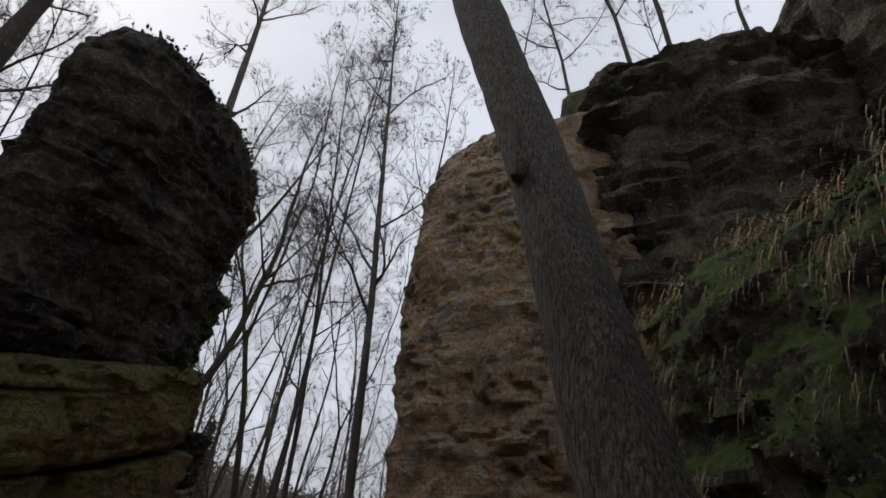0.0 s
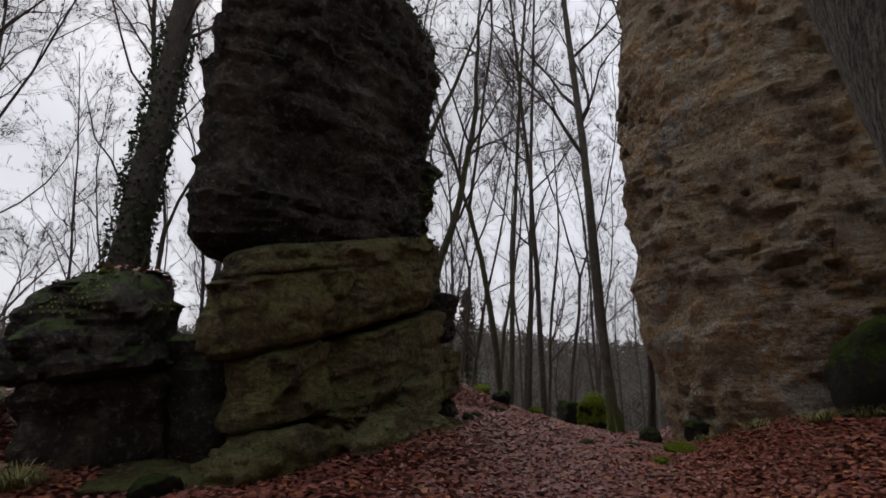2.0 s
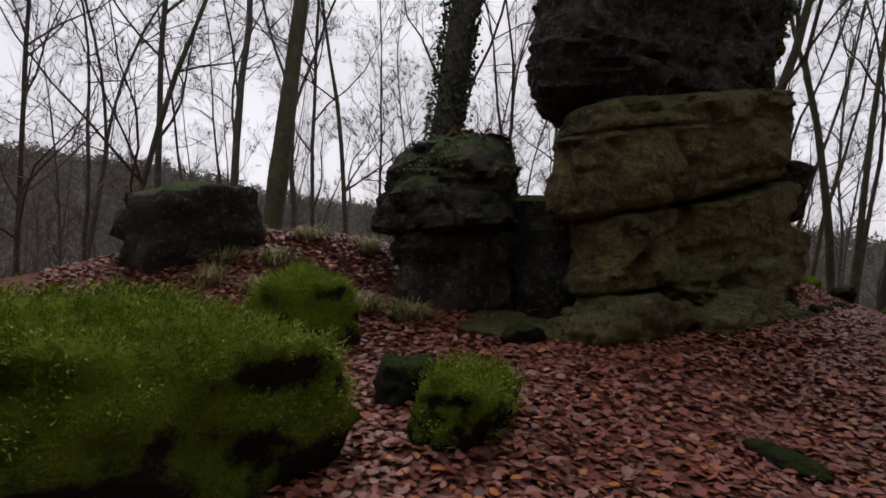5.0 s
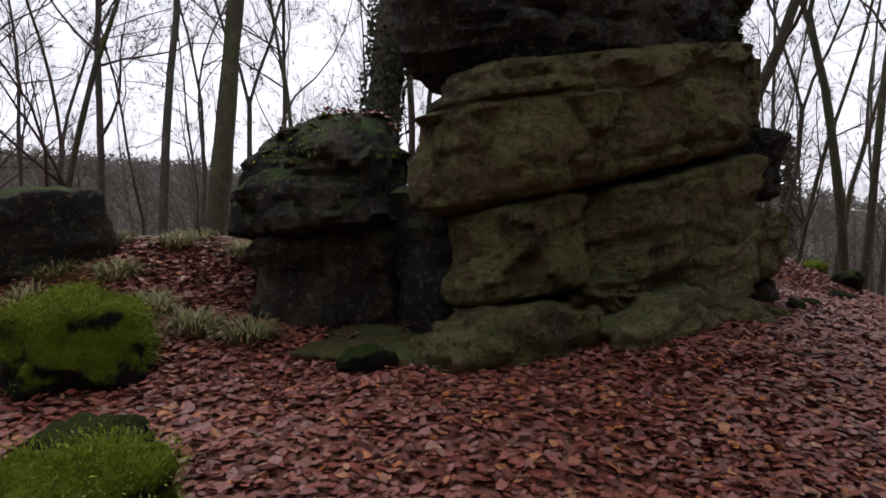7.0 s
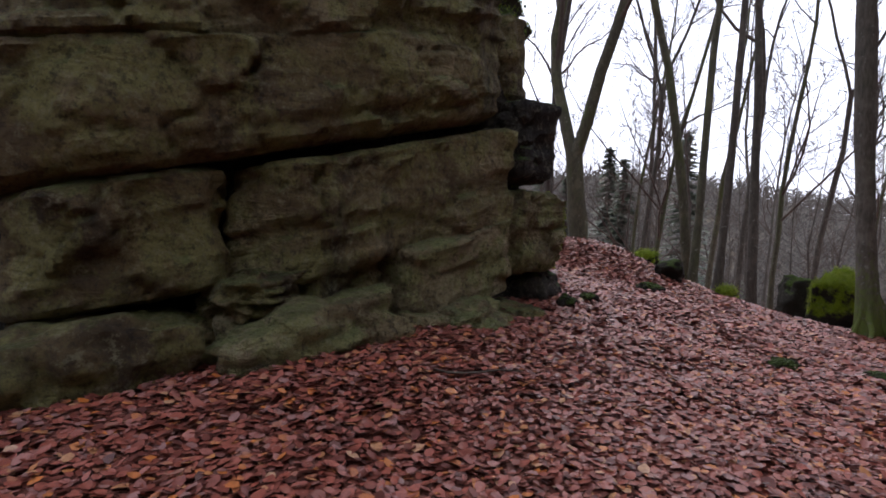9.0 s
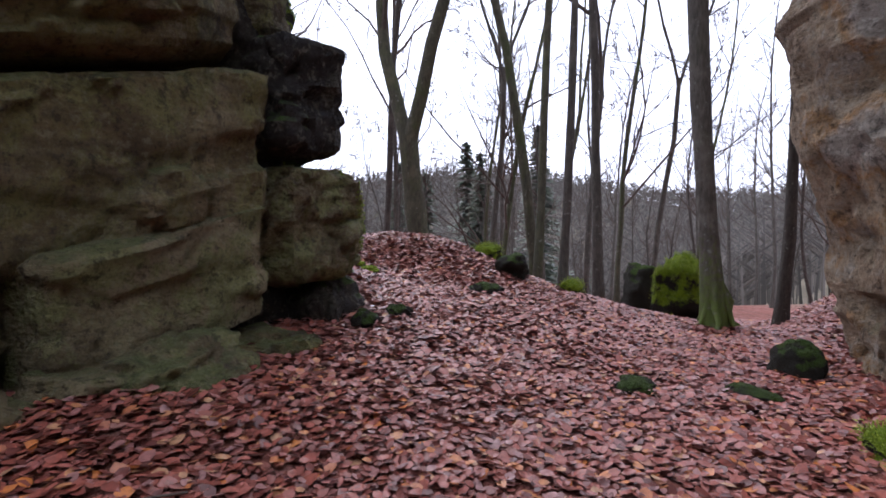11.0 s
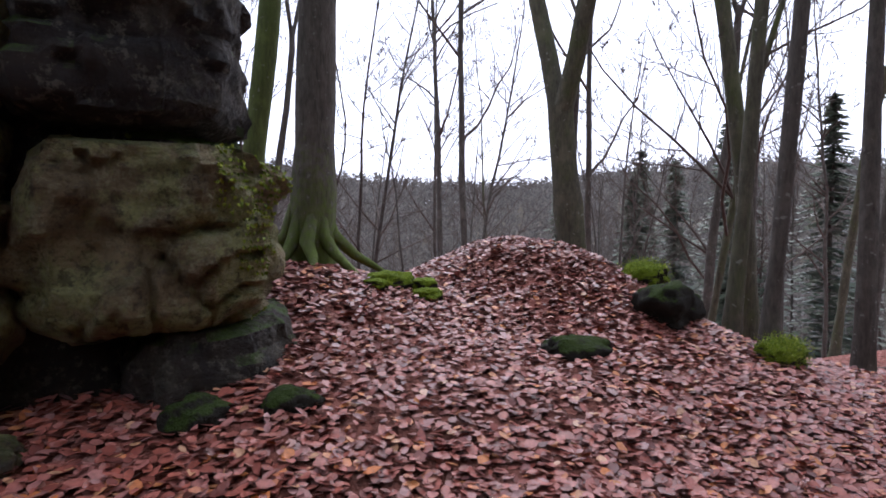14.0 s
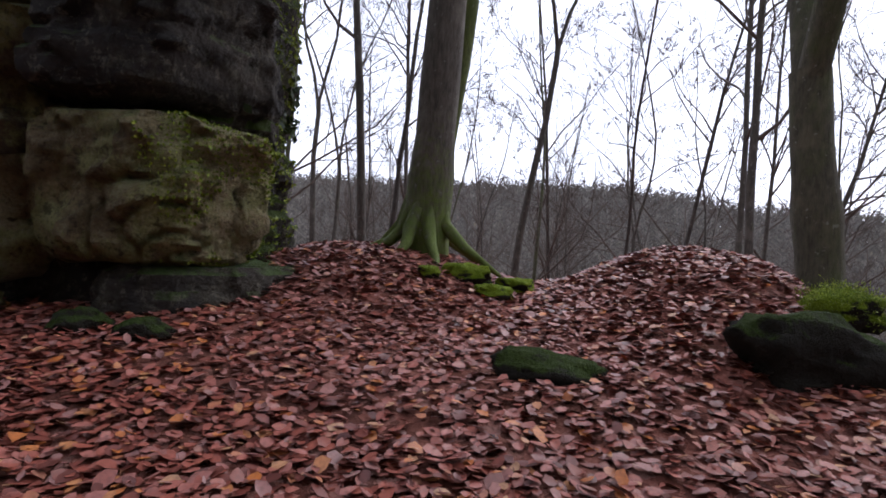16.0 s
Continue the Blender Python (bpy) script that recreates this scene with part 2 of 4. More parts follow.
def leaf_mat():
    """Wet fallen beech and oak leaves."""
    m, n, l, b = material("fallen_leaf", 0.42)
    g = n.new("ShaderNodeNewGeometry")
    # the pinkish-grey stop at 0.86 paints in sky sheen on wet leaves
    c = ramp(n, l, g.outputs["Random Per Island"], [(0.0, (0.09, 0.026, 0.02)), (0.2, (0.19, 0.05, 0.034)), (0.45, (0.31, 0.085, 0.055)), (0.66, (0.35, 0.112, 0.082)), (0.86, (0.28, 0.145, 0.13)), (0.93, (0.52, 0.16, 0.03)), (1.0, (0.44, 0.25, 0.14))])
    t = noise_tex(n, l, coords(n, l), 45, 4, 0.6)
    c = mixed(n, l, span(n, l, t, 0.4, 0.72, 0, 0.45), c, (0.07, 0.028, 0.022))
    l.new(c, b.inputs["Base Color"])
    b.inputs["Specular IOR Level"].default_value = 0.35
    return m


M_LEAF = leaf_mat()


def blade_mat(name, a, b2, c3):
    m, n, l, b = material(name, 0.6)
    g = n.new("ShaderNodeNewGeometry")
    l.new(ramp(n, l, g.outputs["Random Per Island"], [(0.0, a), (0.55, b2), (1.0, c3)]), b.inputs["Base Color"])
    return m


M_GRASS = blade_mat("grass_blade", (0.08, 0.11, 0.025), (0.2, 0.21, 0.07), (0.42, 0.34, 0.17))
M_DRY = blade_mat("dry_grass_blade", (0.1, 0.1, 0.025), (0.24, 0.14, 0.065), (0.42, 0.25, 0.13))
M_MOSS_TIP = blade_mat("moss_tip", (0.1, 0.15, 0.008), (0.2, 0.27, 0.016), (0.36, 0.43, 0.04))
M_IVY = blade_mat("ivy_leaf", (0.015, 0.03, 0.008), (0.03, 0.05, 0.014), (0.05, 0.075, 0.02))
# needle colours lightened, with the haze down the slope mixed in
M_FIR_HAZED = blade_mat("hazed_fir_needles", (0.05, 0.07, 0.045), (0.08, 0.1, 0.06), (0.12, 0.12, 0.08))
# far wood tones paled to carry the valley mist in their colour
M_FARWOOD_HAZED = blade_mat("hazed_far_wood", (0.075, 0.07, 0.06), (0.135, 0.12, 0.1), (0.21, 0.185, 0.16))


# ---- mesh helpers ----
def mesh_from(name, verts, faces, mat, smooth=True):
    me = bpy.data.meshes.new(name)
    me.from_pydata([tuple(map(float, v)) for v in verts], [], faces)
    me.materials.append(mat)
    if smooth:
        me.polygons.foreach_set("use_smooth", [True] * len(me.polygons))
    me.update()
    return me


def part(name, me, parent, label=""):
    ob = new(name, me)
    ob.parent = parent
    return tagged(ob, label) if label else ob


def fbm(p, octaves=4, h=1.0):
    return noise.fractal(p, h, 2.1, octaves)


def smooth01(t):
    t = np.clip(t, 0, 1)
    return t * t * (3 - 2 * t)


# ---- ground ----
def ground_z(x, y):
    """Height of the forest floor."""
    x, y = np.asarray(x, float), np.asarray(y, float)
    base = np.interp(y, [-10, 2, 4, 9, 12, 15, 17, 20, 28, 45, 80, 160, 300], [-0.4, -0.15, 0.0, 0.03, 0.06, 0.0, -0.1, -0.6, -1.7, -4, -8, -6, 22])
    centre = np.interp(y, [0, 8, 10, 12, 15, 18, 22], [-1.3, -1.9, -2.6, -3.2, -3.8, -5.0, -6.3])
    left = centre - x
    rise = np.interp(y, [0, 4, 6, 8.5, 12, 15, 17, 22], [0.35, 0.2, 0.32, 0.52, 0.5, 0.5, 0.45, 0.2])
    h = base + rise * smooth01(left / 3.6)
    h = h + 0.88 * np.exp(-(((x + 10.2) / 2.3) ** 2 + ((y - 15.7) / 1.5) ** 2) ** 1.3)
    h = h + 0.6 * np.exp(-(((x + 9.5) / 2.2) ** 2 + ((y - 12.2) / 1.5) ** 2) ** 1.3)
    h = h + 1.15 * np.exp(-(((x + 10.2) / 2.4) ** 2 + ((y - 3.6) / 3.2) ** 2) ** 1.2)
    h = h - 1.0 * smooth01((y - 16.0) / 2.6) * smooth01((left - 2.0) / 3.0) * smooth01((30 - y) / 8)
    h = h + 1.0 * smooth01((-left - 0.5) / 3.0) * np.interp(y, [0, 8, 13, 16, 20], [0.6, 0.8, 0.75, 0.8, 1.2])
    drop = np.maximum(0, -12.3 - x)
    h = h - 14 * smooth01(drop / 42.0) - 0.32 * np.minimum(drop, 7)
    h = h + 34 * smooth01((-75 - x) / 190.0)
    return h


def bumpy(x, y):
    return 0.05 * noise.noise((x * 0.9, y * 0.9, 3.1)) + 0.03 * noise.noise((x * 2.6, y * 2.6, 7.7))


def build_ground():
    def axis(lo, a, b, hi, step):
        mid = np.arange(a, b, step)
        grow = [0.0]
        d = step
        while grow[-1] < 420:
            d *= 1.16
            grow.append(grow[-1] + d)
        g = np.array(grow[1:])
        return np.concatenate([(a - g[g < a - lo])[::-1], mid, (b + g[g < hi - b])])
    xs, ys = axis(-420, -15, 4, 400, 0.14), axis(-300, -2, 22, 400, 0.14)
    gx, gy = np.meshgrid(xs, ys)
    gz = ground_z(gx, gy)
    verts = [(x, y, z + bumpy(x, y)) for x, y, z in zip(gx.ravel(), gy.ravel(), gz.ravel())]
    nx, ny = len(xs), len(ys)
    faces = [(j * nx + i, j * nx + i + 1, (j + 1) * nx + i + 1, (j + 1) * nx + i) for j in range(ny - 1) for i in range(nx - 1)]
    ob = new("ground", mesh_from("ground", verts, faces, M_SOIL))
    tagged(ob, "brown forest floor of damp soil under fallen leaves", "ground", kind="structure")


build_ground()


def floor_at(x, y):
    return float(ground_z(x, y)) + bumpy(x, y)


# ---- rock ----
def round_plan(plan, n, cuts=2):
    p = np.array(plan, float)
    for _ in range(cuts):
        q = np.roll(p, -1, 0)
        p = np.stack([0.8 * p + 0.2 * q, 0.2 * p + 0.8 * q], 1).reshape(-1, 2)
    p = np.vstack([p, p[:1]])
    d = np.concatenate([[0], np.cumsum(np.linalg.norm(np.diff(p, axis=0), axis=1))])
    s = np.linspace(0, d[-1], n, endpoint=False)
    return np.stack([np.interp(s, d, p[:, 0]), np.interp(s, d, p[:, 1])], 1)


def chunk(p, size):
    """A step that differs from one broken piece of rock to the next, with a crack between them."""
    d, q = noise.voronoi(p / size)
    return noise.noise(q[0] * 3.7 + Vector((5, 1, 9))), max(0.0, 1 - (d[1] - d[0]) / 0.09)


def rock_mesh(name, plan, z0, z1, mat, res=0.09, profile=((0, 1, 0, 0), (1, 1, 0, 0)), tilt=(0, 0), rough=0.1, strata=0.06, pits=0.0, cap=0.1, foot=0.08, seed=0, cuts=2, chunks=0.05):
    """A weathered rock body: a rounded plan drawn up from z0 to z1, its width and drift by the profile (height 0..1, scale, dx, dy),
    bedding that dips by tilt, rounded rim (cap) and foot in metres, broken up by bedding ledges, lumps, split pieces and pits."""
    plan = np.array(plan, float)
    mid = plan.mean(0)
    per = np.linalg.norm(plan - np.roll(plan, 1, 0), axis=1).sum()
    n = max(24, int(per / res))
    ring = round_plan(plan, n, cuts) - mid
    H = z1 - z0
    nz = max(8, int(H / res))
    levels = [(0.0, foot, 0.2), (0.0, foot, 0.55), (0.0, foot, 0.85)]
    for k in range(nz + 1):
        h = k / nz * H
        inset = 0.0
        if h < foot:
            inset += foot * (1 - math.sqrt(max(0, 1 - (1 - h / foot) ** 2)))
        if H - h < cap:
            inset += cap * (1 - math.sqrt(max(0, 1 - (1 - (H - h) / cap) ** 2)))
        levels.append((k / nz, inset, 1.0))
    levels += [(1.0, cap, q) for q in (0.93, 0.82, 0.68, 0.5, 0.3, 0.12)]
    pf = np.array(profile, float)
    tan = np.roll(ring, -1, 0) - np.roll(ring, 1, 0)
    nrm = np.stack([tan[:, 1], -tan[:, 0]], 1)
    nrm /= np.linalg.norm(nrm, axis=1)[:, None] + 1e-9
    if ((nrm * ring).sum(1)).mean() < 0:
        nrm = -nrm
    verts = []
    off = Vector((seed * 13.7, seed * 5.3, seed * 9.1))
    last = len(levels) - 1
    for li, (f, inset, s) in enumerate(levels):
        ps, dx, dy = (np.interp(f, pf[:, 0], pf[:, c]) for c in (1, 2, 3))
        low_lid, top_lid = li < 3, li > last - 6
        for (rx, ry), (nx, ny) in zip(ring, nrm):
            x, y = mid[0] + (rx * ps - nx * inset) * s + dx, mid[1] + (ry * ps - ny * inset) * s + dy
            z = z0 + f * H + tilt[0] * (x - mid[0]) + tilt[1] * (y - mid[1])
            p = Vector((x, y, z)) + off
            bed = z - tilt[0] * x - tilt[1] * y + 0.15 * noise.noise(p * 0.7)
            d = rough * fbm(p * 0.75, 5, 0.8)
            ledge = noise.noise((bed * 2.6 + seed, 0.12 * p.x, 0.12 * p.y)) + 0.6 * noise.noise((bed * 7.3, 0.5 * p.x, 0.5 * p.y + seed))
            d += strata * (ledge + 0.5 * (1 if ledge > 0.12 else -0.4)) * (0.55 + 0.9 * noise.noise(p * 0.45))
            w = p + Vector((noise.noise(p * 1.9), noise.noise(p * 1.9 + Vector((7, 0, 0))), noise.noise(p * 1.9 + Vector((0, 7, 0))))) * 0.22
            step, crack = chunk(Vector((w.x, w.y, w.z * 1.7)), 0.62)
            d += chunks * (1.3 * step - 0.7 * crack * (step > 0))
            step, crack = chunk(w, 0.21)
            d += 0.3 * chunks * step
            if pits:
                patch = max(0.1, min(1.0, 0.45 + 2.4 * noise.noise(p * 0.38)))
                v = noise.noise(Vector((w.x * 2.1, w.y * 2.1, w.z * 3.3))) - 0.2
                if v > 0:
                    d -= patch * pits * min(1.0, v * 5.5)
                v = noise.noise(Vector((w.x * 4.6, w.y * 4.6, w.z * 6.5))) - 0.25
                if v > 0:
                    d -= 0.5 * patch * pits * min(1.0, v * 6)
            if low_lid or top_lid:
                z += (0.6 if cap > 0.3 else 0.2) * d * (1 if top_lid else -1)
                d *= 0.3
            verts.append((x + nx * d, y + ny * d, z + 0.3 * chunks * noise.noise(p * 2.0)))
    faces = []
    for j in range(last):
        a, b = j * n, (j + 1) * n
        faces += [(a + i, a + (i + 1) % n, b + (i + 1) % n, b + i) for i in range(n)]
    faces += [tuple(range(n))[::-1], tuple(range(last * n, last * n + n))]
    me = mesh_from(name, verts, faces, mat)
    bm = bmesh.new()
    bm.from_mesh(me)
    for e in bm.edges:
        e.smooth = e.calc_face_angle(0.0) < 0.42
    bm.to_mesh(me)
    bm.free()
    return me


def boulder_mesh(name, size, mat, seed=0, rough=0.16, boxy=0.55, sub=4):
    """A boulder round the origin's base, size in metres, between a ball and a box, dented."""
    bm = bmesh.new()
    bmesh.ops.create_icosphere(bm, subdivisions=sub, radius=1)
    off = Vector((seed * 7.31, seed * 3.17, seed * 11.9))
    for v in bm.verts:
        c = v.co.copy()
        m = max(abs(c.x), abs(c.y), abs(c.z))
        c = c.lerp(c / m * 0.82, boxy)
        step, crack = chunk(c + off, 0.55)
        c *= 1 + rough * fbm(c * 1.1 + off, 5, 0.9) + 0.35 * rough * noise.noise(c * 4 + off) + 0.45 * rough * step
        v.co = Vector((c.x * size[0] / 2, c.y * size[1] / 2, c.z * size[2] / 2))
    for f in bm.faces:
        f.smooth = True
    me = bpy.data.meshes.new(name)
    bm.to_mesh(me)
    bm.free()
    me.materials.append(mat)
    return me


def boulder(name, at, size, mat, label, seed=0, turn=(0, 0, 0), sink=0.25, boxy=0.45, rough=0.24, z=None, category="boulder", sub=4, group=""):
    ob = new(name, boulder_mesh(name, size, mat, seed, rough, boxy, sub))
    zz = floor_at(*at) if z is None else z
    ob.matrix_world = pose(at[0], at[1], zz + size[2] * (0.5 - sink), *turn)
    return tagged(ob, label, category, group)


def empty(name, label, category, at=(0, 0, 0), kind=""):
    return tagged(new(name), label, category, kind=kind)


# ---- the rock tower beside the path ----
tower = empty("rock_tower", "tall dark sandstone tower of stacked weathered blocks", "rock")


def block(plan, z0, z1, mat, label="", **kw):
    kw.setdefault("res", 0.09)
    kw.setdefault("chunks", 0.1)
    return part("rock_block", rock_mesh("rock_block", plan, z0, z1, mat, **kw), tower, label)


# inner core, seen in the joints, its black standing in for their shade
block([(-6.6, 6.5), (-6.6, 10.9), (-7.3, 11.5), (-9.0, 11.2), (-9.0, 8.6), (-7.4, 7.2)], 0.1, 3.4, M_BLACK, "inner rock coloured black for the shade in the joints", res=0.16, tilt=(0, 0.12))
# middle course
block([(-6.3, 5.9), (-5.9, 6.35), (-5.88, 7.5), (-7.2, 7.5), (-7.3, 6.6)], 0.9, 1.88, M_PIN, res=0.05, tilt=(0, 0.2), rough=0.11, seed=2, cap=0.16, foot=0.16)
block([(-5.86, 7.54), (-6.12, 9.9), (-6.28, 10.78), (-7.8, 10.8), (-7.8, 7.56)], 1.3, 2.4, M_PIN, res=0.05, tilt=(0, 0.24), rough=0.06, seed=3, cap=0.06, foot=0.06, cuts=1)
block([(-6.02, 9.0), (-6.06, 9.9), (-6.25, 10.77), (-7.6, 10.78), (-7.6, 9.0)], 0.6, 1.5, M_PALE, "green-grey pale rock block", res=0.045, tilt=(0, 0.24), rough=0.07, seed=4, chunks=0.05, cap=0.08, foot=0.12, cuts=1)
block([(-6.0, 8.0), (-6.05, 8.95), (-7.2, 8.95), (-7.2, 8.0)], 0.7, 1.27, M_PIN, res=0.05, tilt=(0, 0.2), rough=0.07, seed=14, cap=0.08, cuts=1)
# great slab, split along a bedding plane
block([(-6.45, 5.5), (-5.95, 6.0), (-5.82, 7.4), (-6.1, 9.9), (-6.45, 10.72), (-8.8, 10.6), (-8.9, 8.4), (-7.6, 6.8)], 2.22, 3.2, M_PIN, res=0.05, tilt=(0, 0.24), rough=0.09, strata=0.07, seed=5, cap=0.05, foot=0.1, profile=((0, 0.985, 0, 0), (0.35, 1.005, 0, 0), (1, 1.0, 0, 0)))
block([(-6.4, 5.6), (-6.0, 6.1), (-5.88, 7.4), (-6.15, 10.4), (-6.6, 10.6), (-8.8, 10.5), (-8.9, 8.4), (-7.6, 6.9)], 3.15, 3.64, M_PIN, res=0.05, tilt=(0, 0.24), rough=0.1, strata=0.1, seed=15, cap=0.16, foot=0.04)
# outer column at the north corner
block([(-6.36, 10.74), (-6.56, 11.95), (-7.6, 12.2), (-8.0, 10.85)], 0.95, 2.02, M_PALE, "pale rock block with honeycomb weathering", res=0.04, rough=0.09, strata=0.015, pits=0.08, seed=6, cuts=1, cap=0.14, foot=0.2, chunks=0.13, profile=((0, 0.9, 0, 0), (0.35, 1.02, 0, 0), (1, 1.0, 0, 0)))
block([(-6.36, 10.72), (-6.48, 11.75), (-8.0, 12.0), (-8.1, 10.8)], 2.12, 3.15, M_BLACK, res=0.05, tilt=(0, 0.05), rough=0.1, seed=7, foot=0.15, cuts=1)
block([(-6.5, 10.7), (-6.65, 11.25), (-8.0, 11.4), (-8.0, 10.7)], 3.1, 4.2, M_PIN, res=0.07, rough=0.09, seed=8)
block([(-6.5, 11.2), (-6.7, 12.1), (-8.2, 12.3), (-8.4, 11.1)], 0.3, 0.95, M_BLACK, res=0.05, rough=0.09, seed=9)
block([(-7.15, 10.6), (-7.12, 11.75), (-8.3, 11.65), (-9.4, 10.9), (-9.2, 9.6)], 0.8, 6.2, M_FLANK, "moss and ivy covered back of the tower", res=0.08, rough=0.2, strata=0.1, seed=10)
# overhanging head
block([(-6.75, 5.35), (-6.15, 6.1), (-6.05, 8.4), (-6.4, 10.0), (-7.8, 10.5), (-9.2, 9.6), (-8.9, 7.8), (-7.6, 6.0)], 3.3, 9.0, M_PIN_UP, "dark overhanging head of the tower", res=0.075,
      tilt=(0, 0.1), rough=0.2, strata=0.1, pits=0.04, seed=11, cap=0.75, foot=0.35, chunks=0.12, profile=((0, 0.94, 0, -0.1), (0.1, 1.0, 0, -0.05), (0.4, 1.05, 0, 0.2), (0.6, 1.1, 0, 0.42), (0.85, 1.12, 0, 0.5), (1, 1.05, 0, 0.45)))
# foot stones
for k, (y, x, sx, sy, sz, z) in enumerate([(6.45, -6.1, 1.2, 1.9, 1.0, 0.15), (8.1, -6.0, 1.3, 1.9, 0.9, 0.35), (7.6, -6.05, 0.8, 0.75, 0.4, 0.85), (9.75, -6.0, 0.9, 1.15, 0.5, 0.42), (10.6, -6.2, 0.7, 0.6, 0.32, 0.45), (5.3, -6.75, 1.4, 1.3, 0.5, 0.12), (6.55, -6.45, 0.5, 0.45, 0.5, 0.8)]):
    st = part("foot_stone", boulder_mesh("foot_stone", (sx, sy, sz), M_PALE if k in (1, 3) else M_PIN, 20 + k, 0.34, 0.5, 5), tower)
    st.location, st.rotation_euler = (x, y, z + sz * 0.2), (0.1, 0, 0.2 * k)

# ---- the low block at the tower's south end ----
low = empty("rock_outcrop", "low black sandstone outcrop with mossy leaf-strewn top", "rock")
part("rock_block", rock_mesh("rock_block", [(-7.7, 4.2), (-7.35, 5.0), (-7.25, 5.85), (-8.6, 6.3), (-9.0, 5.1)], 0.35, 1.5, M_PIN_UP, res=0.06, tilt=(0, 0.06), rough=0.08, strata=0.08, seed=31, cuts=1, chunks=0.09), low)
part("rock_block", rock_mesh("rock_block", [(-7.85, 3.95), (-7.35, 4.8), (-7.2, 5.9), (-8.7, 6.3), (-9.2, 5.0)], 1.5, 2.85, M_BLACK, res=0.07, tilt=(-0.02, 0.12), rough=0.22, strata=0.05, seed=32, cap=0.3, chunks=0.17, cuts=1, profile=((0, 1.0, 0, 0), (0.35, 1.02, 0, 0), (0.7, 0.9, -0.05, 0.15), (1, 0.76, -0.1, 0.34))), low, "moss-capped black rock block")
part("rock_block", rock_mesh("rock_block", [(-7.45, 5.7), (-6.7, 5.9), (-6.5, 6.6), (-7.6, 7.4), (-8.7, 6.6)], 0.2, 2.0, M_BLACK, res=0.09, rough=0.2, seed=33), low)
part("rock_block", rock_mesh("rock_block", [(-7.4, 4.1), (-6.6, 5.2), (-6.1, 6.9), (-7.5, 7.2), (-8.2, 4.6)], -0.1, 0.4, M_BLACK, res=0.09, tilt=(0, 0.06), rough=0.08, seed=34), low, "leaf-strewn rock ledge")

# ---- cliff across the path ----
cliff = empty("rock_cliff", "tall tan sandstone cliff with honeycomb weathering", "cliff")
part("rock_face", rock_mesh("rock_face", [(-3.15, 15.53), (-2.62, 14.30), (-0.86, 13.40), (1.49, 12.84), (3.73, 13.40), (6.87, 20.12), (0.15, 22.36), (-2.68, 18.44)], -0.4, 14.1, M_CLIFF, res=0.1, tilt=(0.03, 0),
     rough=0.24, strata=0.05, pits=0.2, seed=41, cap=1.8, foot=0.3, chunks=0.045, profile=((0, 1.0, 0, 0), (0.12, 1.0, -0.15, 0), (0.25, 1.03, -0.35, 0), (0.6, 1.06, -0.45, 0), (0.8, 1.03, -0.3, 0), (1, 0.9, 0.1, 0.2))), cliff)
part("rock_face", rock_mesh("rock_face", [(1.30, 13.29), (3.20, 12.28), (6.56, 11.38), (9.36, 12.28), (11.60, 20.12), (3.76, 21.24)], 2, 14.7, M_BANDED, res=0.17, tilt=(0.0, 0),
     rough=0.35, strata=0.38, pits=0.12, seed=42, cap=0.5, chunks=0.12, profile=((0, 0.94, 0, 0), (0.5, 0.96, 0, 0), (0.8, 1.03, 0, -0.1), (1, 1.0, 0, 0))), cliff, "dark banded overhanging cliff")
part("rock_face", rock_mesh("rock_face", [(7.68, 10.60), (10.48, 7.80), (18.32, 6.68), (20.56, 17.88), (9.36, 19.00)], 1, 19, M_BANDED, res=0.25, rough=0.5, strata=0.25, seed=43, cap=1.5), cliff)
part("cap_rock", rock_mesh("cap_rock", [(1.07, 15.19), (2.86, 14.52), (4.88, 15.19), (4.32, 17.32), (1.52, 17.21)], 14.5, 16.2, M_FLANK, res=0.18, rough=0.2, seed=44, cap=0.6), cliff, "mossy slab on top of the cliff")

# ---- unseen rock wall added behind the start, to shade it and close the gorge ----
shade_wall = empty("rock_wall", "unseen plain rock wall added to shade the start", "cliff")
part("rock_face", rock_mesh("rock_face", [(-7.5, -4.5), (-2.0, -3.2), (3.5, -1.5), (8, -1), (9, -9), (-6, -11)], -1.0, 8.5, M_BANDED, res=0.3, rough=0.5, strata=0.25, seed=45, cap=1.2), shade_wall)

# ---- mossy bank on the other side ----
bank = empty("mossy_bank", "steep moss-covered rock bank with hanging dry grass", "bank")
part("bank_body", rock_mesh("bank_body", [(1.35, 10.5), (1.25, 8.3), (1.85, 6.1), (2.6, 3.9), (3.0, 0.5), (9.2, 0), (10.3, 10.4), (4.3, 11.6)], -0.3, 5.4, M_FLANK, res=0.12, rough=0.3, strata=0.12, seed=51, cap=0.8, chunks=0.12,
     profile=((0, 1.02, 0, 0), (0.4, 0.98, 0.1, 0), (1, 0.88, 0.4, 0))), bank)


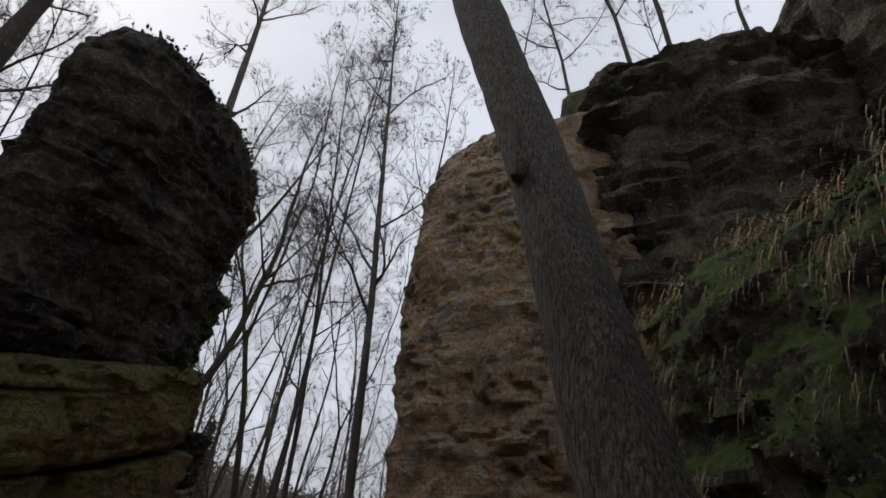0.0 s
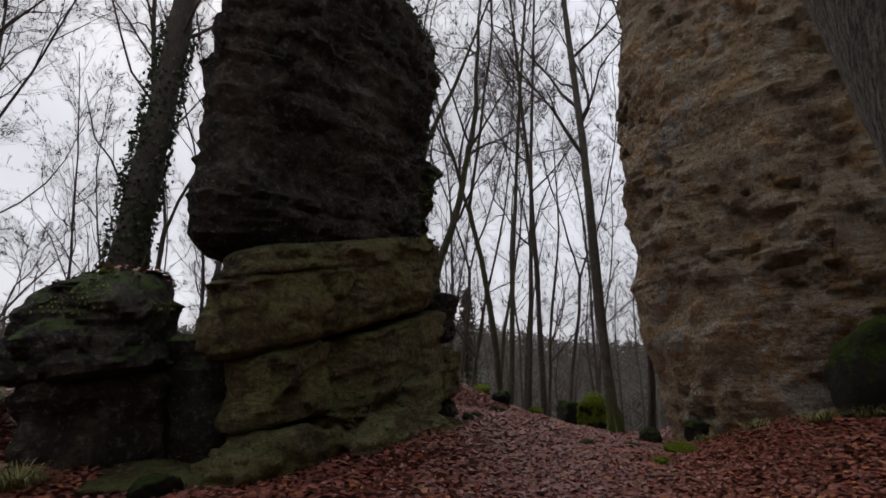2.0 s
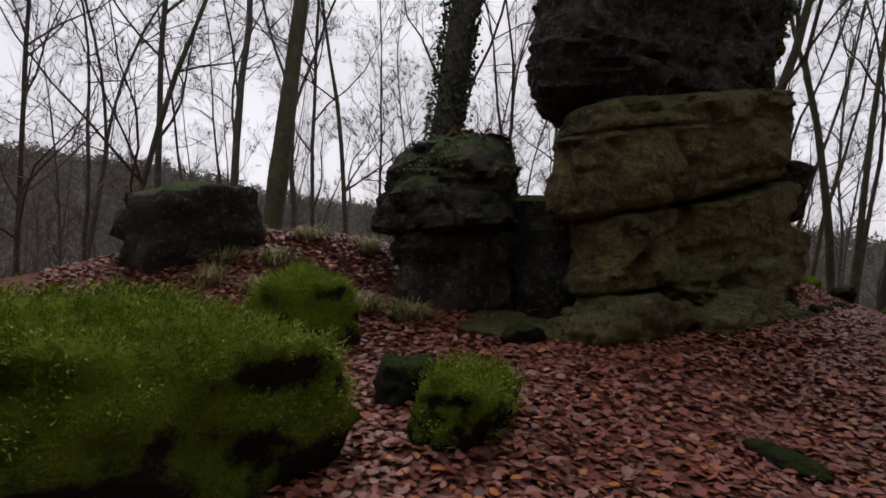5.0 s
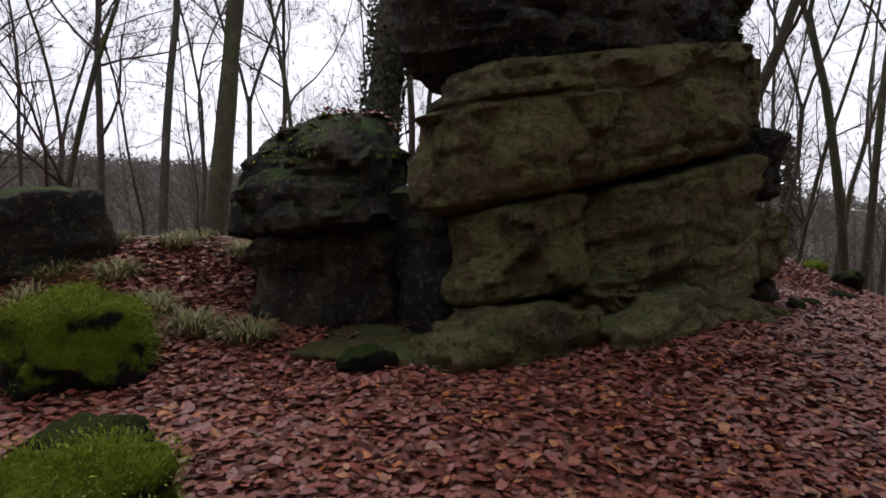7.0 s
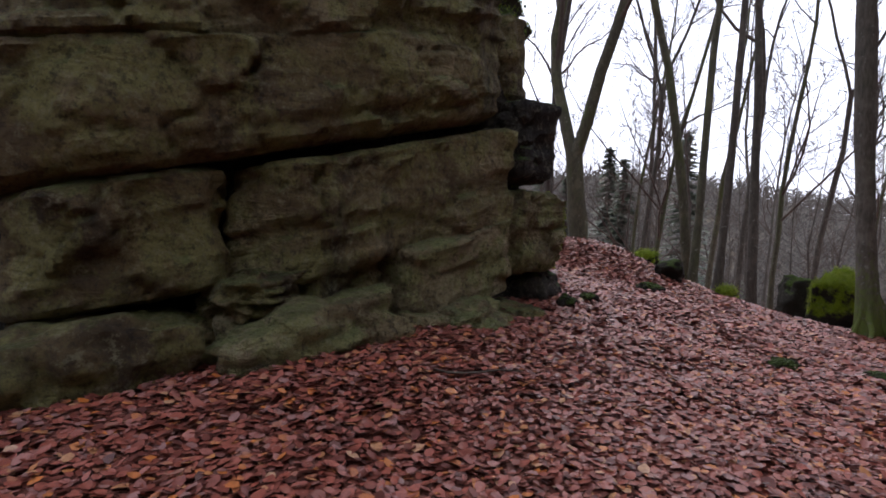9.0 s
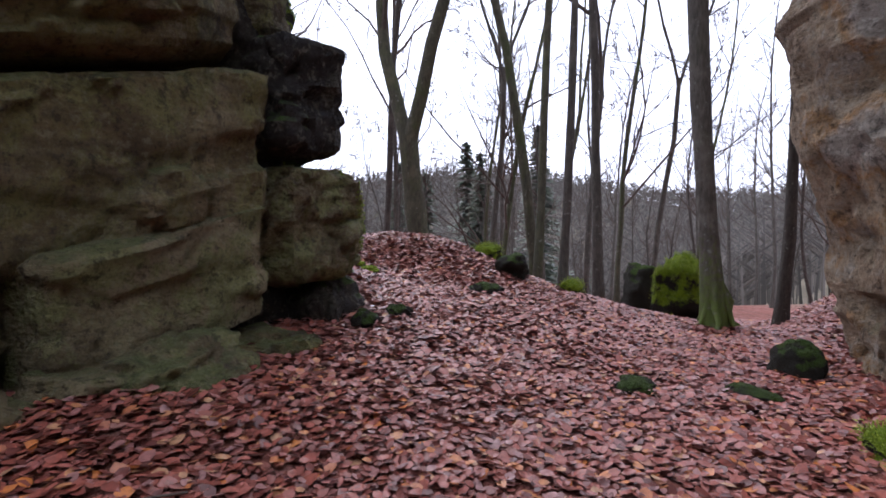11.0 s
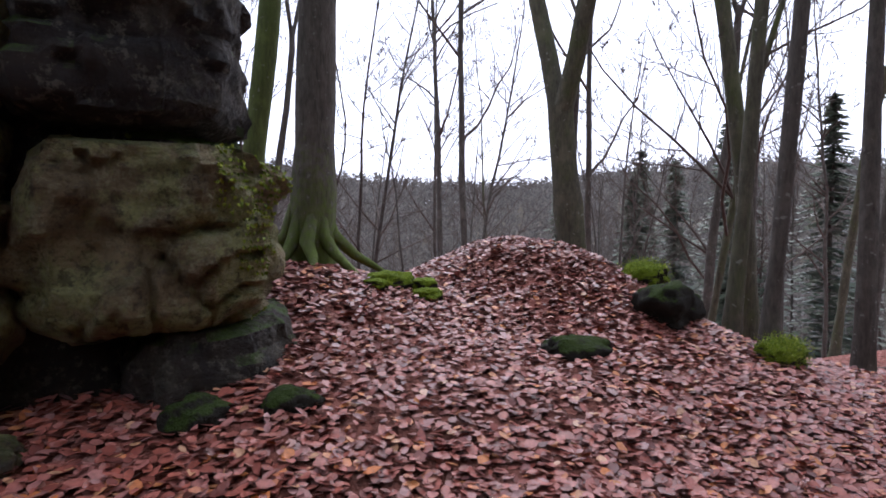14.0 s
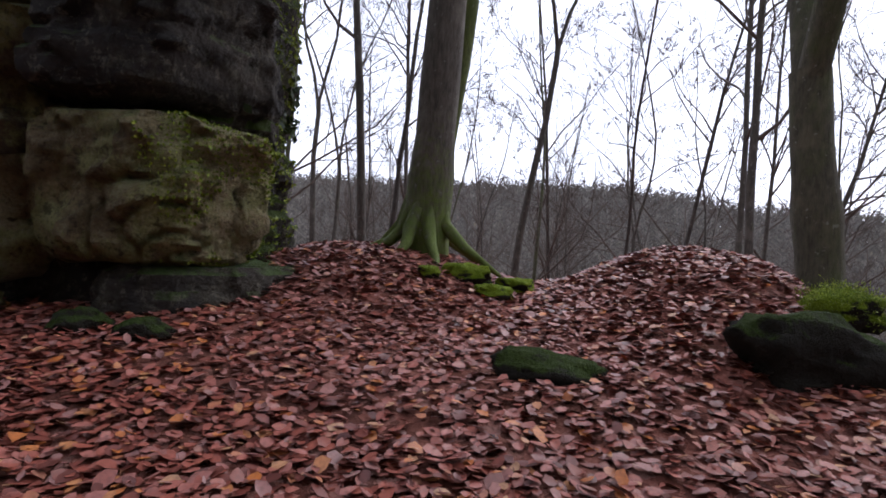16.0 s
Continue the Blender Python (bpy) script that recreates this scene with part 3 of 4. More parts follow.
# ---- grass, leaves ----
def blades(name, spots, mat, length, width, parent=None, droop=0.7, label="", category="", kind="", rise=1.0):
    """Grass blades: spots of (x, y, z, lean x, lean y, scale)."""
    rng = np.random.default_rng(len(spots) + int(length * 100))
    verts, faces = [], []
    for x, y, z, lx, ly, s in spots:
        a = rng.uniform(0, 2 * math.pi)
        dx, dy = math.cos(a) * 0.6 + lx, math.sin(a) * 0.6 + ly
        d = math.hypot(dx, dy) + 1e-6
        dx, dy = dx / d, dy / d
        L, w = length * s * rng.uniform(0.6, 1.2), width * rng.uniform(0.7, 1.2)
        out = L * rng.uniform(0.25, 0.75)
        k = len(verts)
        for f in (0, 0.35, 0.7, 1.0):
            px, py = x + dx * out * f, y + dy * out * f
            pz = z + L * (rise * f - droop * f * f * (0.6 + 0.8 * out / L))
            ww = w * (1 - f * 0.9)
            verts += [(px - dy * ww, py + dx * ww, pz), (px + dy * ww, py - dx * ww, pz)]
        faces += [(k + 2 * i, k + 2 * i + 1, k + 2 * i + 3, k + 2 * i + 2) for i in range(3)]
    me = mesh_from(name, verts, faces, mat)
    if parent:
        return part(name, me, parent, label)
    return tagged(new(name, me), label, category, kind=kind)


rng = np.random.default_rng(5)


def tuft(at, n, length, mat, label, spread=0.12):
    spots = []
    for _ in range(n):
        a, r = rng.uniform(0, 6.28), spread * math.sqrt(rng.uniform())
        x, y = at[0] + r * math.cos(a), at[1] + r * math.sin(a)
        spots.append((x, y, floor_at(x, y) - 0.02, 0.8 * math.cos(a), 0.8 * math.sin(a), 1.0))
    return blades("grass_tuft", spots, mat, length, 0.006, None, 0.75, label, "grass", "")


# dry grass hanging over the bank's edge
spots = []
for _ in range(6500):
    f = rng.uniform()
    x, y = np.interp(f, [0, 0.3, 0.65, 1], [1.9, 2.3, 3.1, 3.4]), np.interp(f, [0, 0.3, 0.65, 1], [10.1, 8.1, 5.5, 2.2])
    spots.append((x + rng.normal(0, 0.16) + 0.15, y + rng.normal(0, 0.2), 4.75 + rng.normal(0, 0.34) + 0.3 * noise.noise((x * 2, y * 2, 0)), -1.2, -0.3, 1.0))
blades("hanging_grass", spots, M_DRY, 0.58, 0.009, bank, 1.05, "dry yellow-brown hanging grass", rise=0.45)

for k, (x, y, n, L) in enumerate([(-7.5, 3.75, 160, 0.45), (-7.2, 4.2, 140, 0.45), (-7.9, 3.4, 120, 0.4), (-8.6, 3.0, 120, 0.4), (-8.9, 2.4, 120, 0.4), (-8.4, 2.2, 100, 0.35), (-9.3, 3.6, 150, 0.45), (-9.7, 2.9, 120, 0.4), (-8.0, 2.7, 90, 0.35), (-7.7, 1.6, 110, 0.4), (-9.0, 4.4, 140, 0.45), (-9.9, 3.9, 120, 0.4), (-1.2, 12.9, 120, 0.4), (-2.1, 13.6, 90, 0.3), (-0.3, 11.9, 140, 0.45), (1.0, 11.3, 160, 0.5), (1.25, 10.7, 160, 0.5), (0.3, 11.7, 120, 0.45)]):
    tuft((x, y), 2 * n, L * 1.15, M_GRASS, "tuft of limp green and straw-coloured grass", 0.16)


def leaf_litter():
    """Fallen leaves, each a bent pointed oval."""
    r = np.random.default_rng(11)
    outline = np.array([(-0.5, 0, 0), (-0.24, 0.33, 0.09), (0.2, 0.3, 0.09), (0.56, 0, 0.02), (0.2, -0.3, 0.09), (-0.24, -0.33, 0.09)])
    halves = [(0, 3, 2, 1), (0, 5, 4, 3)]
    n = 128000
    u, v = r.uniform(size=n), r.uniform(size=n)
    x = -11.5 + 13.0 * u
    y = 0.5 + 17.5 * v
    extra = 30000
    x = np.concatenate([x, r.uniform(-6, -1, extra)])
    y = np.concatenate([y, r.uniform(6, 17, extra)])
    n += extra
    hollow = 16000
    x = np.concatenate([x, r.uniform(-9, -1, hollow)])
    y = np.concatenate([y, r.uniform(18, 25, hollow)])
    n += hollow
    z = ground_z(x, y) + np.array([bumpy(a, b) for a, b in zip(x, y)]) + r.uniform(0.0, 0.035, n)
    L = r.uniform(0.042, 0.086, n)
    yaw, tx, ty = r.uniform(0, 2 * np.pi, n), r.normal(0, 0.23, n), r.normal(0, 0.23, n)
    curl = r.uniform(-0.7, 1.4, n)
    p = outline[None] * L[:, None, None]
    p[:, :, 2] *= curl[:, None]
    p[:, :, 1] *= r.uniform(0.75, 1.35, n)[:, None]
    p[:, :, :2] *= r.uniform(0.78, 1.2, (n, 6, 1))
    zz = p[:, :, 2] + p[:, :, 0] * tx[:, None] + p[:, :, 1] * ty[:, None]
    c, s = np.cos(yaw)[:, None], np.sin(yaw)[:, None]
    q = np.stack([x[:, None] + p[:, :, 0] * c - p[:, :, 1] * s, y[:, None] + p[:, :, 0] * s + p[:, :, 1] * c, z[:, None] + zz], -1).reshape(-1, 3)
    f = (np.array(halves)[None] + 6 * np.arange(n)[:, None, None]).reshape(-1, 4)
    me = bpy.data.meshes.new("leaf_litter")
    me.vertices.add(len(q))
    me.vertices.foreach_set("co", q.ravel())
    me.loops.add(f.size)
    me.loops.foreach_set("vertex_index", f.ravel().astype(np.int32))
    me.polygons.add(len(f))
    me.polygons.foreach_set("loop_start", np.arange(0, f.size, 4, dtype=np.int32))
    me.materials.append(M_LEAF)
    me.update(calc_edges=True)
    me.validate()
    tagged(new("leaf_litter", me), "wet red-brown fallen beech leaves on the forest floor", "leaves", kind="stuff")


leaf_litter()

# ---- boulders ----
boulder("mossy_boulder", (-4.45, 1.4), (1.3, 2.0, 1.02), M_MOSS, "large boulder thick with bright green moss", 61, (-7, 0, 25), 0.22, 0.5)
boulder("mossy_boulder", (-6.9, 2.85), (0.95, 1.05, 0.85), M_MOSS, "boulder thick with bright green moss", 62, (0, 0, 10), 0.25)
boulder("mossy_boulder", (-4.4, 3.15), (0.52, 0.78, 0.58), M_MOSS, "small pointed boulder with bright moss", 63, (0, 20, 30), 0.25)
boulder("mossy_boulder", (-5.1, 3.1), (0.5, 0.58, 0.42), M_MOSS_DARK, "half-buried stone with dark moss", 64, (0, 0, 60), 0.3)
boulder("boulder", (-9.4, 2.1), (1.15, 1.8, 1.25), M_BLACK, "dark flat-topped boulder in the bank", 65, (10, 0, 15), 0.3, 0.7)
boulder("stone", (-6.15, 5.05), (0.35, 0.55, 0.32), M_STONE_DARK, "small mossy stone among the leaves", 66, (0, 0, 20), 0.4, category="stone")
boulder("stone", (-6.3, 11.65), (0.28, 0.36, 0.24), M_STONE_DARK, "small mossy stone among the leaves", 67, (0, 20, 40), 0.5, 0.25, category="stone")
boulder("stone", (-6.35, 12.12), (0.24, 0.36, 0.2), M_STONE_DARK, "small mossy stone among the leaves", 68, (0, 0, 10), 0.5, 0.25, category="stone")
boulder("stone", (-7.05, 14.45), (0.36, 0.72, 0.28), M_STONE_DARK, "flat mossy stone lying in the leaves", 69, (-6, 12, 14), 0.5, 0.25, category="stone")
boulder("boulder", (-7.75, 16.0), (0.6, 1.25, 0.56), M_STONE_DARK, "mossy boulder in the side of the mound", 70, (-8, 0, 32), 0.45, 0.45)
boulder("mossy_stone", (-8.55, 16.35), (0.5, 0.5, 0.35), M_MOSS, "bright mossy stone on the mound's rim", 78, (0, 0, 10), 0.2)
boulder("mossy_stone", (-6.9, 16.5), (0.35, 0.55, 0.3), M_MOSS, "bright mossy stone at the path's edge", 71, (0, 0, 10), 0.3)
boulder("mossy_boulder", (-6.2, 19.5), (0.95, 0.95, 1.45), M_MOSS, "upright boulder with bright moss", 72, (8, 0, 10), 0.15, 0.5, 0.32)
boulder("boulder", (-7.4, 20.7), (1.0, 1.0, 1.3), M_STONE_DARK, "tall grey mossy boulder", 73, (0, 10, 40), 0.15, 0.5, 0.32)
boulder("mossy_stone", (-2.4, 12.4), (0.45, 0.62, 0.26), M_MOSS, "low bright mossy stone by the path", 74, (0, 0, 40), 0.45, 0.15)
boulder("mossy_stone", (-3.35, 14.45), (0.5, 0.55, 0.5), M_STONE_DARK, "mossy stone at the cliff's foot", 75, (0, 0, 10), 0.35, 0.2)
boulder("mossy_stone", (-2.35, 14.2), (0.6, 0.7, 0.6), M_MOSS_DARK, "dark mossy stone at the cliff's foot", 76, (0, 0, 10), 0.3)
boulder("mossy_boulder", (0.75, 12.3), (1.7, 1.3, 2.0), M_MOSS_DARK, "mossy boulder leaning on the cliff", 77, (0, 15, 10), 0.25, 0.2, 0.25)
boulder("stone", (-3.45, 13.3), (0.3, 0.55, 0.16), M_STONE_DARK, "flat grey-green stone sunk in the leaves", 90, (0, 0, 60), 0.45, 0.3, category="stone")
boulder("stone", (-4.2, 12.75), (0.34, 0.5, 0.14), M_STONE_DARK, "flat grey stone sunk in the leaves", 91, (0, 0, 20), 0.45, 0.3, category="stone")
boulder("mossy_stone", (-2.5, 11.3), (0.22, 0.26, 0.16), M_MOSS, "small bright mossy stone by the path", 92, (0, 0, 50), 0.4, 0.2, category="stone")
boulder("stone", (-3.35, 4.7), (0.26, 0.62, 0.16), M_STONE_DARK, "flat grey-green stone sunk in the leaves", 93, (0, 0, 70), 0.4, 0.3, category="stone")
for k, (x, y, s) in enumerate([(-9.0, 13.35, 0.4), (-8.75, 13.7, 0.3), (-9.3, 13.8, 0.35), (-8.6, 13.1, 0.22)]):
    boulder("mossy_stone", (x, y), (s, s * 1.3, s * 0.6), M_MOSS, "mossy stone among the beech roots", 80 + k, (0, 0, 40 * k), 0.35, group="stones by the roots")


def moss_fuzz(ob, n, seed):
    """Short moss shoots on what faces up."""
    r = np.random.default_rng(seed)
    me = ob.data
    me.update()
    up = [(v.co.copy(), v.normal.copy()) for v in me.vertices if v.normal.z + 0.5 * noise.noise(v.co * 3) > 0.25]
    verts, faces = [], []
    for _ in range(n):
        c, nn = up[r.integers(len(up))]
        p = c + Vector(r.normal(0, 0.03, 3))
        d = (nn + Vector(r.normal(0, 0.5, 3))).normalized() * r.uniform(0.012, 0.032)
        s = d.cross(Vector(r.normal(0, 1, 3))).normalized() * 0.004
        k = len(verts)
        verts += [tuple(p - s), tuple(p + s), tuple(p + d)]
        faces.append((k, k + 1, k + 2))
    tagged(part("moss", mesh_from("moss", verts, faces, M_MOSS_TIP, False), ob), label="short green moss shoots", kind="stuff")


for k, ob in enumerate([o for o in list(bpy.data.objects) if o.name.startswith("mossy_") and o.type == "MESH" and o.get("label", "").find("bright") >= 0]):
    size = max(ob.dimensions)
    moss_fuzz(ob, int(min(28000, 9000 * size * size)), 400 + k)


# ---- trees ----
def tube(verts, faces, pts, radii, sides):
    """A tapering tube along pts."""
    k0 = len(verts)
    n = len(pts)
    for i, (p, r) in enumerate(zip(pts, radii)):
        d = pts[min(i + 1, n - 1)] - pts[max(i - 1, 0)]
        d = d / (np.linalg.norm(d) + 1e-9)
        a = np.cross(d, (0, 1, 0.01)) if abs(d[1]) < 0.9 else np.cross(d, (1, 0, 0.01))
        a = a / (np.linalg.norm(a) + 1e-9)
        b = np.cross(d, a)
        for s in range(sides):
            th = 2 * math.pi * s / sides
            verts.append(tuple(p + r * (math.cos(th) * a + math.sin(th) * b)))
    for i in range(n - 1):
        a, b = k0 + i * sides, k0 + (i + 1) * sides
        faces += [(a + s, a + (s + 1) % sides, b + (s + 1) % sides, b + s) for s in range(sides)]


def grow(rng, start, way, length, segs, wander, lift=0.0):
    """A wandering line from start."""
    pts, d = [np.array(start, float)], np.array(way, float) / np.linalg.norm(way)
    for _ in range(segs):
        d = d + rng.normal(0, wander, 3) + np.array((0, 0, lift))
        d = d / np.linalg.norm(d)
        pts.append(pts[-1] + d * length / segs)
    return pts


def aside(rng, d, angle):
    d = d / np.linalg.norm(d)
    a = np.cross(d, rng.normal(size=3))
    a = a / np.linalg.norm(a)
    return d * math.cos(angle) + a * math.sin(angle)


def limbs(rng, verts, faces, spine, radii, n, lo, length, depth, angle, sides=5):
    """Branches along a spine, with their own branches and twigs."""
    m = len(spine) - 1
    for _ in range(n):
        f = lo + (1 - lo) * rng.uniform() ** 0.85
        i = min(int(f * m), m - 1)
        p = spine[i] + (spine[i + 1] - spine[i]) * (f * m - i)
        r = np.interp(f * m, range(m + 1), radii)
        d = aside(rng, spine[i + 1] - spine[i], angle * rng.uniform(0.7, 1.25))
        d[2] += 0.15
        L = length * (1.25 - 0.85 * f) * rng.uniform(0.6, 1.25)
        if depth == 0:
            a = np.cross(d, rng.normal(size=3))
            a = a / np.linalg.norm(a) * 0.008
            k = len(verts)
            verts += [tuple(p - a), tuple(p + a), tuple(p + d * L)]
            faces.append((k, k + 1, k + 2))
            continue
        segs = {3: 6, 2: 4, 1: 2}[depth]
        line = grow(rng, p, d, L, segs, 0.2 if depth else 0.1, 0.07 if depth > 1 else 0.03)
        r0 = max(0.004, min(r * 0.55, L * 0.016))
        rr = [r0 * (1 - 0.8 * k / segs) for k in range(segs + 1)]
        tube(verts, faces, line, rr, sides if depth == 3 else (4 if depth == 2 else 3))
        if depth:
            limbs(rng, verts, faces, line, rr, {3: 6, 2: 6, 1: 7}[depth], 0.15, L * (0.52 if depth > 1 else 0.55), depth - 1, 0.75)


def tree(name, label, seed, height, radius, bark, bare=0.45, n=16, spread=4.0, lean=(0, 0), wander=0.04, forks=0, sides=10, flare=0.5, depth=3, at=None, fork_at=0.3, roots=0, crown_label=""):
    """A leafless tree: trunk with flared foot and a crown of branches and twigs."""
    rng = np.random.default_rng(seed)
    thing = tagged(new(name), label, "tree")
    segs = 14
    spine = grow(rng, (0, 0, -0.15), (lean[0], lean[1], 1), height, segs, wander, 0.03)
    radii = [radius * (1 - 0.86 * (k / segs) ** 1.1) for k in range(segs + 1)]
    fine, frad = [], []
    for k in range(segs * 3 + 1):
        f = k / 3
        i = min(int(f), segs - 1)
        fine.append(spine[i] + (spine[i + 1] - spine[i]) * (f - i))
        h = fine[-1][2]
        frad.append(np.interp(f, range(segs + 1), radii) * (1 + flare * math.exp(-max(h, 0) / 0.35)) * (1 + 0.05 * rng.normal() * (h > 0.5)))
    tv, tf, cv, cf = [], [], [], []
    cut = len(fine)
    if forks:
        cut = int(fork_at * len(fine))
        top = fine[cut - 1]
        for k in range(forks):
            a = seed + k * 2 * math.pi / forks
            d = np.array((0.26 * math.cos(a), 0.26 * math.sin(a), 1.0))
            line = grow(rng, top - np.array((0, 0, 0.25)), d, height * (1 - fork_at), 12, 0.09, 0.06)
            rr = [frad[cut - 1] * 0.74 * (1 - 0.85 * j / 12) for j in range(13)]
            tube(tv, tf, line, rr, 9)
            limbs(rng, cv, cf, line, rr, n // forks, 0.18, spread, depth, 0.85)
        frad[cut - 1] *= 0.95
    tube(tv, tf, fine[:cut], frad[:cut], sides)
    if not forks:
        limbs(rng, cv, cf, spine, radii, n, bare, spread, depth, 0.85)
    root_meshes = []
    for k in range(roots):
        a = 2 * math.pi * k / roots + rng.uniform(-0.3, 0.3)
        line = [np.array((math.cos(a) * radius * q, math.sin(a) * radius * q, hh)) for q, hh in ((0.7, 0.65), (1.15, 0.28), (1.8, 0.08), (2.8, -0.03), (4.0, -0.2))]
        line = [p + rng.normal(0, 0.03, 3) for p in line]
        rv, rf = [], []
        tube(rv, rf, line, [radius * q for q in (0.3, 0.34, 0.25, 0.17, 0.08)], 7)
        root_meshes.append(mesh_from("root", rv, rf, bark))
    trunk = part("trunk", mesh_from("trunk", tv, tf, bark), thing)
    for me in root_meshes:
        part("root", me, trunk)
    part("crown", mesh_from("crown", cv, cf, M_TWIG), thing, crown_label or "bare winter branches and twigs")
    if at:
        thing.matrix_world = pose(at[0], at[1], floor_at(*at))
    return thing


def leaning_tree():
    """The thick furrowed trunk beside the start of the walk."""
    thing = tagged(new("leaning_tree"), "thick leaning tree with furrowed grey-brown bark and ivy specks", "tree")
    r = np.random.default_rng(3)
    pts = [np.array(p) for p in ((0.98, 4.38, -0.30), (0.89, 4.43, 0.00), (0.78, 4.55, 0.53), (0.48, 4.85, 2.04), (-0.08, 5.50, 5.21), (-1.00, 6.26, 8.99), (-1.93, 6.91, 13.01), (-2.49, 7.27, 17.81), (-2.60, 7.38, 22.61))]
    rad = [0.64, 0.54, 0.45, 0.37, 0.335, 0.35, 0.29, 0.2, 0.07]
    d = [0]
    for a, b in zip(pts, pts[1:]):
        d.append(d[-1] + np.linalg.norm(b - a))
    s = np.arange(0, d[-1], 0.1)
    line = [np.array([np.interp(q, d, [p[c] for p in pts]) for c in range(3)]) for q in s]
    line = [sum(line[max(0, i - 6):i + 7]) / len(line[max(0, i - 6):i + 7]) for i in range(len(line))]
    rr = [np.interp(q, d, rad) * (1 + 0.025 * noise.noise((q * 1.3, 0, 2))) for q in s]
    tv, tf = [], []
    tube(tv, tf, line, rr, 40)
    tv = [tuple(Vector(v) + Vector((noise.noise((v[0] * 7, v[1] * 7, v[2] * 1.6)), noise.noise((v[0] * 7, v[1] * 7 + 9, v[2] * 1.6)), 0)) * 0.018) for v in tv]
    part("trunk", mesh_from("trunk", tv, tf, M_FURROW), thing)
    cv, cf = [], []
    limbs(r, cv, cf, line[95:], rr[95:], 16, 0.1, 5.0, 3, 0.8)
    part("crown", mesh_from("crown", cv, cf, M_TWIG), thing, "bare winter branches and twigs")
    kb = part("burr", boulder_mesh("burr", (0.2, 0.2, 0.28), M_FURROW, 5), thing)
    kb.location = (-0.3, 5.2, 4.95)


leaning_tree()

tree("beech_tree", "tall slender beech with mossy foot beside the path", 101, 24, 0.16, M_BARK_FOOT, 0.33, 22, 5.0, (-0.05, 0.0), 0.012, at=(-4.8, 16.95), roots=5)
tree("beech_tree", "slim straight beech at the mound's edge", 102, 24, 0.085, M_BARK_GREEN, 0.32, 24, 5.0, (0.03, 0.03), 0.012, at=(-7.95, 17.05))
tree("beech_tree", "slim straight beech at the mound's edge", 103, 23, 0.075, M_BARK, 0.35, 22, 4.6, (0.05, 0.03), 0.012, at=(-7.2, 16.7))
tree("forked_tree", "dark mossy tree forking into two stems behind the mound", 107, 17, 0.235, M_BARK_GREEN, 0.3, 18, 4.5, (-0.06, -0.04), 0.03, forks=2, fork_at=0.23, at=(-10.9, 17.0))
tree("beech_tree", "thick grey beech with green mossy roots", 105, 21, 0.25, M_BARK_FOOT, 0.35, 18, 5.0, (0, 0.02), 0.01, at=(-9.75, 12.6), roots=8, flare=0.2)
tree("mossy_tree", "leaning tree green with moss", 106, 16, 0.2, bark_mat("moss_bark", (0.05, 0.06, 0.02), (0.1, 0.13, 0.03), moss_amount=0.9), 0.4, 12, 3.5, (0.0, 0.12), 0.015, at=(-11.9, 11.75))
ivy_tree = tree("ivy_tree", "dark tree trunk clothed in ivy leaves", 108, 19, 0.4, M_BARK_DARK, 0.4, 16, 4.5, (0.0, 0.1), 0.012, at=(-11.9, 6.95))
tree("beech_tree", "smooth olive-grey beech on the valley's edge", 109, 20, 0.28, M_BARK_GREEN, 0.4, 14, 4.0, (0.0, 0.05), 0.012, at=(-15.6, 4.4))


def ivy_leaves(name, spots, parent, label, size=0.05, mat=M_IVY, flat=False):
    r = np.random.default_rng(len(spots))
    verts, faces = [], []
    for p in spots:
        k = len(verts)
        m = Euler((*r.normal(0, 0.3, 2), r.uniform(0, 6.28)) if flat else r.uniform(0, 6.28, 3)).to_matrix()
        s = size * r.uniform(0.6, 1.3)
        verts += [tuple(Vector(p) + m @ Vector(q) * s) for q in ((-1, 0, 0), (0, -0.7, 0.1), (1, 0, 0.05), (0, 0.7, 0.1))]
        faces.append((k, k + 1, k + 2, k + 3))
    ob = part(name, mesh_from(name, verts, faces, mat), parent, label)
    tagged(ob, label=label, kind="stuff")
    return ob


sp = []
for _ in range(5000):
    a, h = rng.uniform(0, 6.28), 9 * rng.uniform()
    rr = 0.4 * (1 - 0.4 * h / 19) + abs(rng.normal(0, 0.06)) + (0.2 * rng.uniform() if rng.uniform() < 0.06 else 0)
    sp.append((rr * math.cos(a), rr * math.sin(a) + 0.1 * h, h))
ivy_leaves("ivy", sp, [o for o in ivy_tree.children if o.name.startswith("trunk")][0], "dark green ivy")
def on_rock(ob, keep, n, lift, seed):
    """Spots on a rock's skin where keep(x, y, z) holds."""
    r = np.random.default_rng(seed)
    co = np.zeros(len(ob.data.vertices) * 3)
    ob.data.vertices.foreach_get("co", co)
    co = co.reshape(-1, 3)
    co = co[[bool(keep(*c)) for c in co]]
    pick = co[r.integers(0, len(co), n)]
    return [tuple(p + r.normal(0, lift, 3)) for p in pick]


